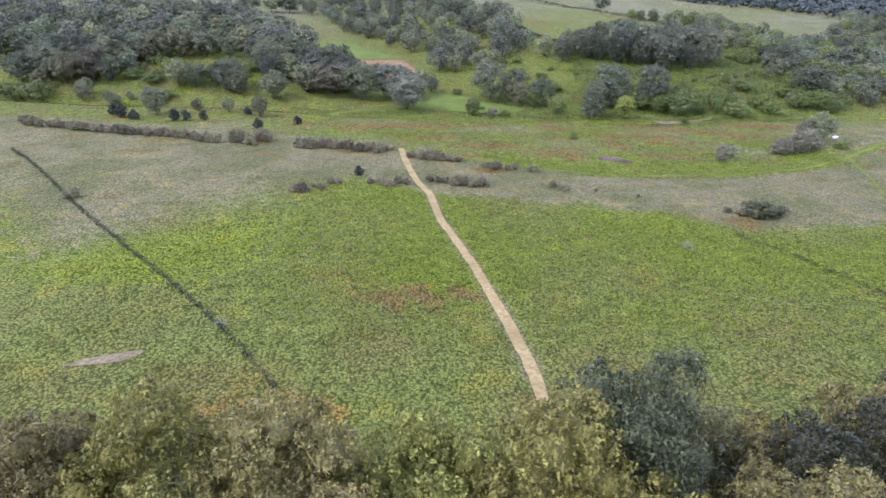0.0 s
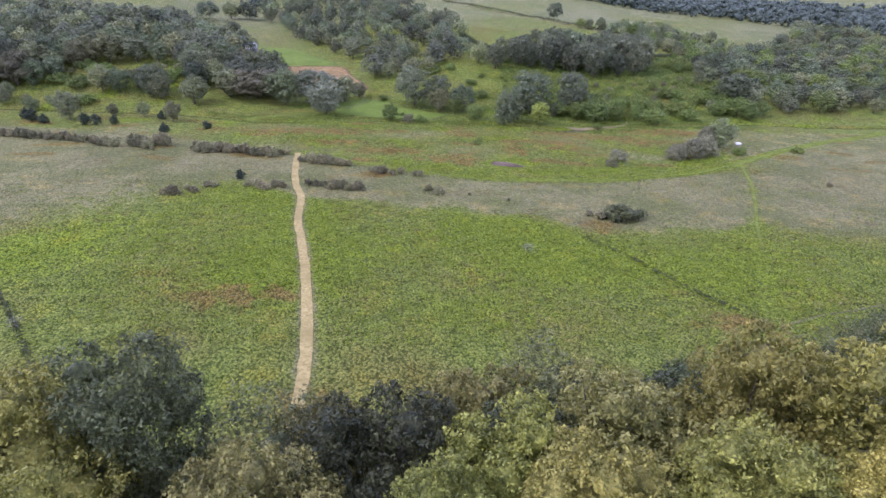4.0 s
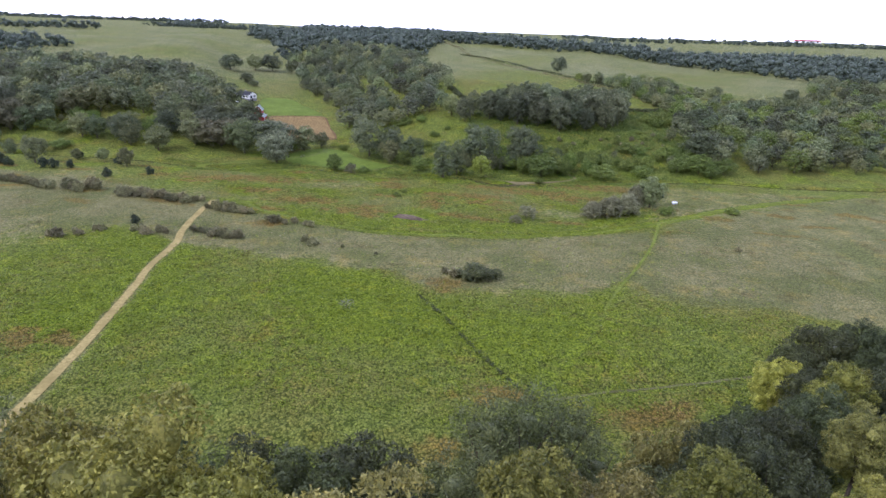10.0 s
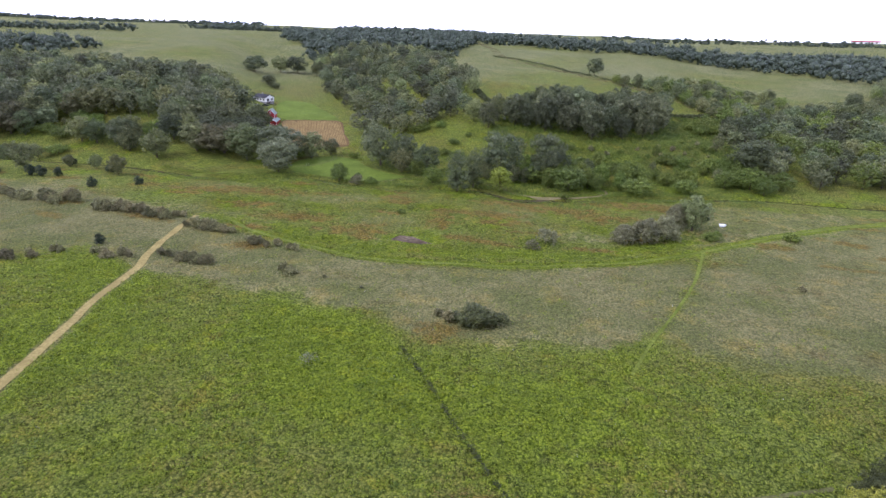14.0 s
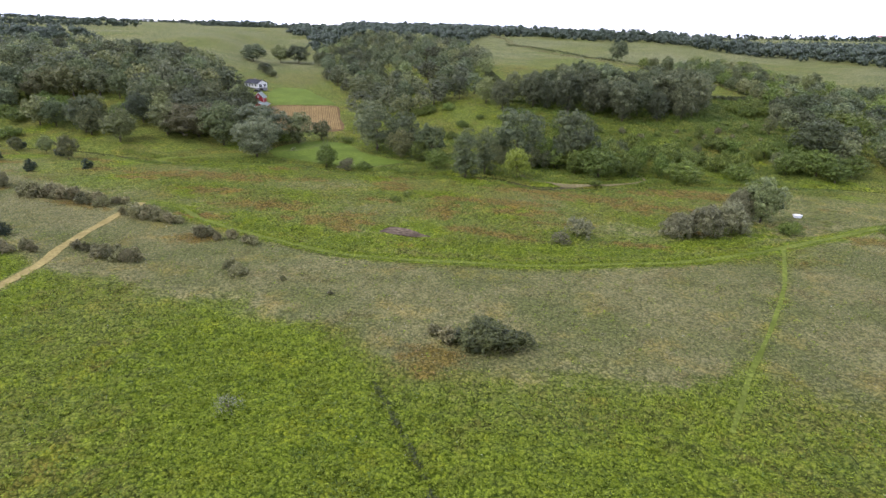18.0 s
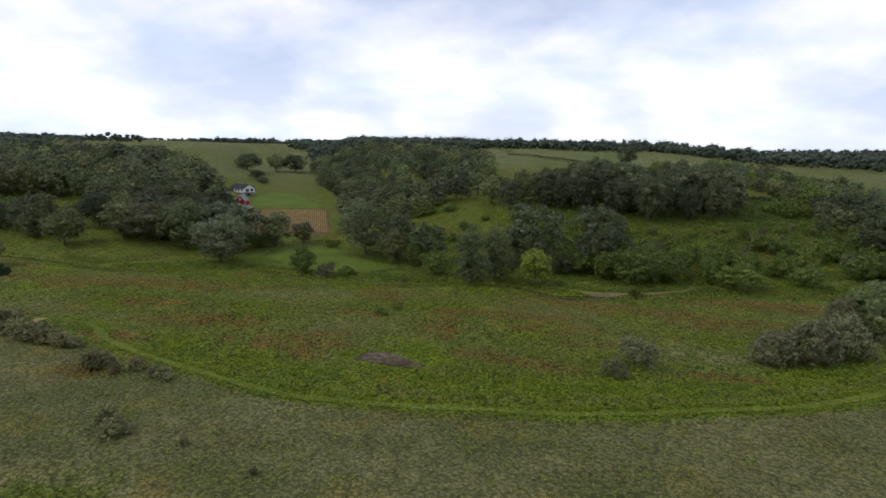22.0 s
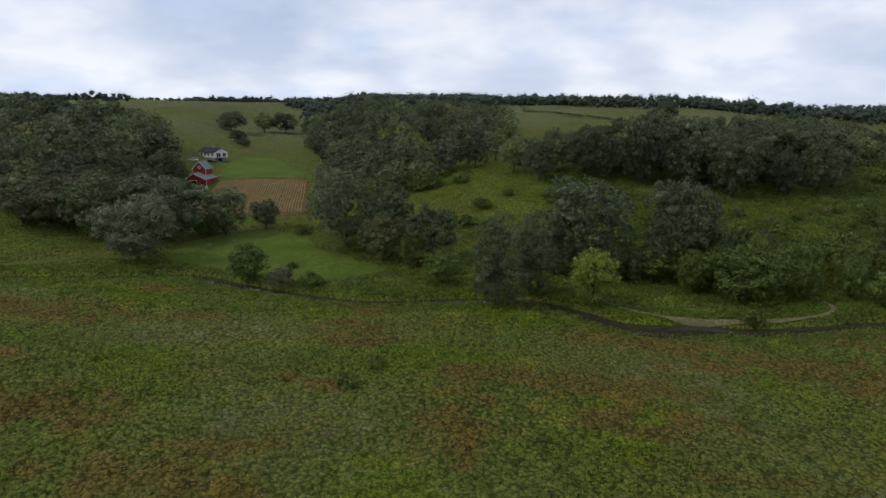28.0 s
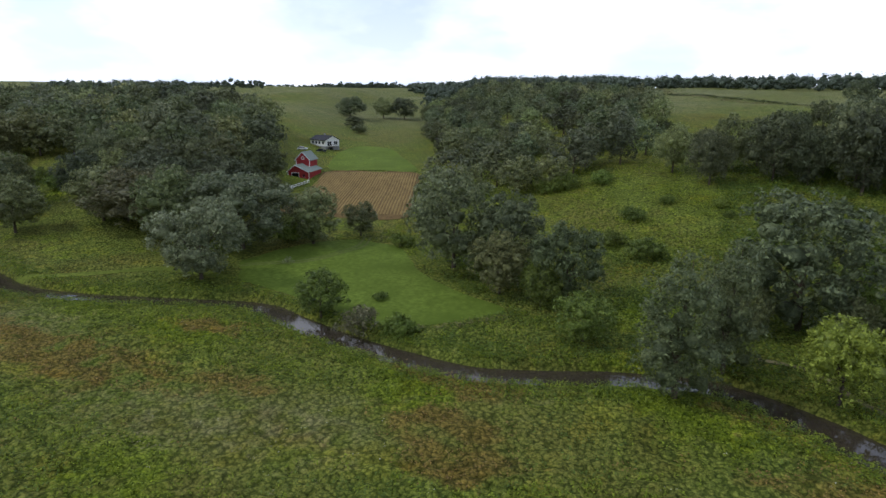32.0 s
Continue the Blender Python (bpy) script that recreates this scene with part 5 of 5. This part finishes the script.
def rail_fence(points):
    ob = tagged(new("rail_fence"), "white wooden rail fence below the barn", "fence")
    p = spline(points, 5)
    for i, q in enumerate(p):
        z = float(terrain(*q))
        part("post", block(q[0] - 0.07, q[0] + 0.07, q[1] - 0.07, q[1] + 0.07, z - 0.3, z + 1.15, 0.01), WHITE, ob)
        if i:
            o = p[i - 1]
            zo = float(terrain(*o))
            for h in (0.45, 0.95):
                v, f = tube([(o[0], o[1], zo + h), (q[0], q[1], z + h)], [0.06, 0.06], 4)
                part("rail", mesh_from("rail", v, f, WHITE), None, ob)


barn()
house()
car(-172.5, 389, 20, PAINT, "white saloon car parked near the house")
car(-169, 399, 15, PAINT2, "dark car parked near the house")
rail_fence([(-127.5, 306), (-128.8, 311), (-131, 319), (-132.5, 327), (-133.5, 336)])


def white_hive_box(x, y):
    ob = tagged(new("storage_box"), "white flat-topped box standing in the meadow", "box")
    part("box_body", block(-0.85, 0.85, -0.6, 0.6, 0.15, 0.75, 0.02), WHITE, ob)
    part("box_lid", block(-1.05, 1.05, -0.75, 0.75, 0.75, 0.90, 0.03), WHITE, ob)
    for sx in (-0.8, 0.8):
        for sy in (-0.5, 0.5):
            part("leg", block(sx - 0.06, sx + 0.06, sy - 0.06, sy + 0.06, -0.2, 0.15, 0), WOOD, ob)
    ob.matrix_basis = pose(x, y, float(terrain(x, y)) + 0.1, 0, 0, 12)


white_hive_box(82.8, 204.2)


def far_shed(x, y, length, turn, label):
    ob = tagged(new("farm_shed"), label, "shed")
    part("wall", prism([(-5, -1), (-5, 4), (0, 7), (5, 4), (5, -1)], -length / 2, length / 2), WHITE, ob)
    gable_roof(ob, -5, 5, -length / 2, length / 2, 4, 7, 0.6, RED)
    for k in range(4):
        y0 = -length / 2 + (k + 0.5) * length / 4
        part("door", block(-5.08, -4.9, y0 - 2, y0 + 2, 0, 3.4, 0), DARK, ob)
    ob.matrix_basis = pose(x, y, float(terrain(x, y)) + 6, 0, 0, turn)


far_shed(935, 1890, 70, 62, "long white farm shed with a red roof on the far ridge")


# ---- growth of the meadow ----
def growth(name, leaf, label, tries, box, weight, clump, size, tall, spread, flat=0.8, seed=1):
    """Plants strewn over the meadow; weight(x, y) says where and how thickly."""
    r = np.random.default_rng(seed)
    x, y = r.uniform(box[0], box[1], tries), r.uniform(box[2], box[3], tries)
    keep = (r.random(tries) < weight(x, y)) & (on_path(x, y) > 0.1) & (creek_gap(x, y) > 2.8)
    x, y = x[keep], y[keep]
    n = len(x)
    h = tall * r.uniform(0.6, 1.3, n)
    P = np.repeat(np.column_stack([x, y, terrain(x, y)]), clump, 0)
    hh = np.repeat(h, clump)
    P[:, :2] += r.normal(size=(n * clump, 2)) * spread
    P[:, 2] += hh * r.uniform(0.25, 1.0, n * clump)
    N = r.normal(size=P.shape) + (0, 0, flat)
    v, f = cards(P, N, size, r)
    return tagged(new(name, mesh_from(name, v, f, LEAF[leaf])), label, "meadow plants", kind="stuff")


def w_lush(x, y):
    d, ru, lu = zones(x, y)
    return np.clip(0.35 + 0.8 * lu + 0.25 * ripple(x, y, 23, 4) - 1.1 * d - 0.9 * ru, 0.03, 1)


def w_deep(x, y):
    d, ru, lu = zones(x, y)
    return np.clip(0.35 + 1.1 * ripple(x, y, 30, 9) - d - 0.8 * ru, 0, 1)


def w_dry(x, y):
    return np.clip(zones(x, y)[0], 0, 1)


def w_rust(x, y):
    return np.clip(2.2 * zones(x, y)[1] - 0.15, 0, 1)


def w_bank(x, y):
    c = creek_gap(x, y)
    return np.clip(1.4 - np.abs(c - 4.6) / 2.8, 0, 1)


growth("meadow_forbs", "forb", "bright green leafy forbs covering the meadow", 42000, (-120, 80, 48, 150), w_lush, 10, 0.14, 0.75, 0.34, 1.8, seed=11)
growth("meadow_forbs", "forb", "green leafy forbs of the far meadow", 44000, (-105, 62, 150, 229), lambda x, y: np.clip(w_lush(x, y) - 0.05 - 0.8 * zones(x, y)[1], 0, 1), 9, 0.13, 0.7, 0.32, 1.8, seed=12)
growth("tall_forbs", "deep", "darker green clumps of tall meadow herbs", 12000, (-150, 100, 48, 160), w_deep, 9, 0.13, 0.8, 0.45, 1.5, seed=13)
growth("tall_forbs", "deep", "darker green herbs of the far meadow", 16000, (-130, 90, 160, 262), w_deep, 9, 0.12, 0.7, 0.42, 1.5, seed=14)
growth("slope_herbs", "forb", "rough green herbs on the slopes above the creek", 20000, (-80, 70, 236, 345), lambda x, y: np.clip(0.55 + 0.6 * ripple(x, y, 25, 3), 0, 1), 7, 0.16, 0.6, 0.5, 1.5, seed=19)
growth("rust_herbs", "rust", "rust-brown fading herbs in patches of the meadow", 30000, (-130, 85, 48, 230), w_rust, 8, 0.11, 0.6, 0.38, 1.5, seed=15)
growth("dry_grass", "straw", "tan dry grass tufts of the meadow", 22000, (-170, 110, 98, 205), w_dry, 6, 0.12, 0.3, 0.4, 1.8, seed=16)
growth("bank_herbs", "forb", "leafy green herbs along the creek banks", 16000, (-150, 90, 220, 252), w_bank, 9, 0.12, 0.55, 0.35, 1.5, seed=18)
growth("bank_herbs", "deep", "tall dark green herbs along the creek banks", 12000, (-150, 90, 220, 252), w_bank, 9, 0.12, 0.7, 0.35, 1.2, seed=17)
growth("slope_herbs", "deep", "rank green herbs between the creek and the woods", 14000, (-60, 110, 233, 285), lambda x, y: np.clip(0.6 + 0.6 * ripple(x, y, 19, 5), 0, 1), 8, 0.15, 0.8, 0.45, 1.2, seed=25)
growth("slope_herbs", "deep", "rank dark green herbs on the slope below the knoll", 26000, (-6, 128, 278, 372), lambda x, y: np.clip(0.6 + 0.6 * ripple(x, y, 17, 6), 0, 1), 8, 0.2, 0.8, 0.5, 1.2, seed=26)
growth("white_flowers", "white", "small white flower heads among the meadow herbs", 2600, (-110, 70, 60, 229), lambda x, y: np.clip(0.2 + 0.6 * ripple(x, y, 41, 2), 0, 1), 3, 0.06, 0.9, 0.15, 3, seed=20)
for line, half, seed_ in (([(-30, 690), (-2, 650), (38, 593), (66, 510), (88, 488), (107, 442), (127, 393)], 2.6, 31), ([(-24, 420), (-10, 380), (6, 366), (40, 372), (100, 372), (124, 388)], 2.0, 32)):
    growth("field_margin", "rank", "dark uncut weeds along the edge of the hill field", 26000, (min(p[0] for p in line), max(p[0] for p in line), min(p[1] for p in line), max(p[1] for p in line)),
           lambda x, y, l=spline(line, 3), h=half: (line_distance(x, y, l) < h).astype(float) * 0.7, 7, 0.42, 1.3, 0.6, seed=seed_)
for line, half, seed_, tries_ in ((DITCH, 0.36, 21, 110000), (DIAGONAL, 0.24, 22, 8000)):
    growth("ditch_herbs", "rank", "dark rank herbs along a shallow ditch line", tries_, (min(p[0] for p in line), max(p[0] for p in line), min(p[1] for p in line), max(p[1] for p in line)),
           lambda x, y, l=spline(line, 3), h=half: (line_distance(x, y, l) < h).astype(float) * 0.9, 8, 0.16, 0.8, 0.22, seed=seed_)
growth("field_margin", "straw", "pale dry grass along the brow of the hill field", 30000, (-90, 125, 395, 1010), lambda x, y, l=spline([(-80, 1000), (-40, 800), (-8, 655), (30, 588), (58, 512), (80, 484), (100, 440), (118, 400)], 3): (line_distance(x, y, l) < 4).astype(float) * 0.5, 6, 0.45, 0.6, 1.0, seed=33)
growth("tan_grass", "straw", "strip of tan uncut grass at the lawn's edge", 900, (-49, -37, 236, 249), lambda x, y: (line_distance(x, y, spline([(-48.5, 238.2), (-44, 241.5), (-38.5, 247.5)], 3)) < 0.8).astype(float), 8, 0.12, 0.5, 0.3, 1.2, seed=24)
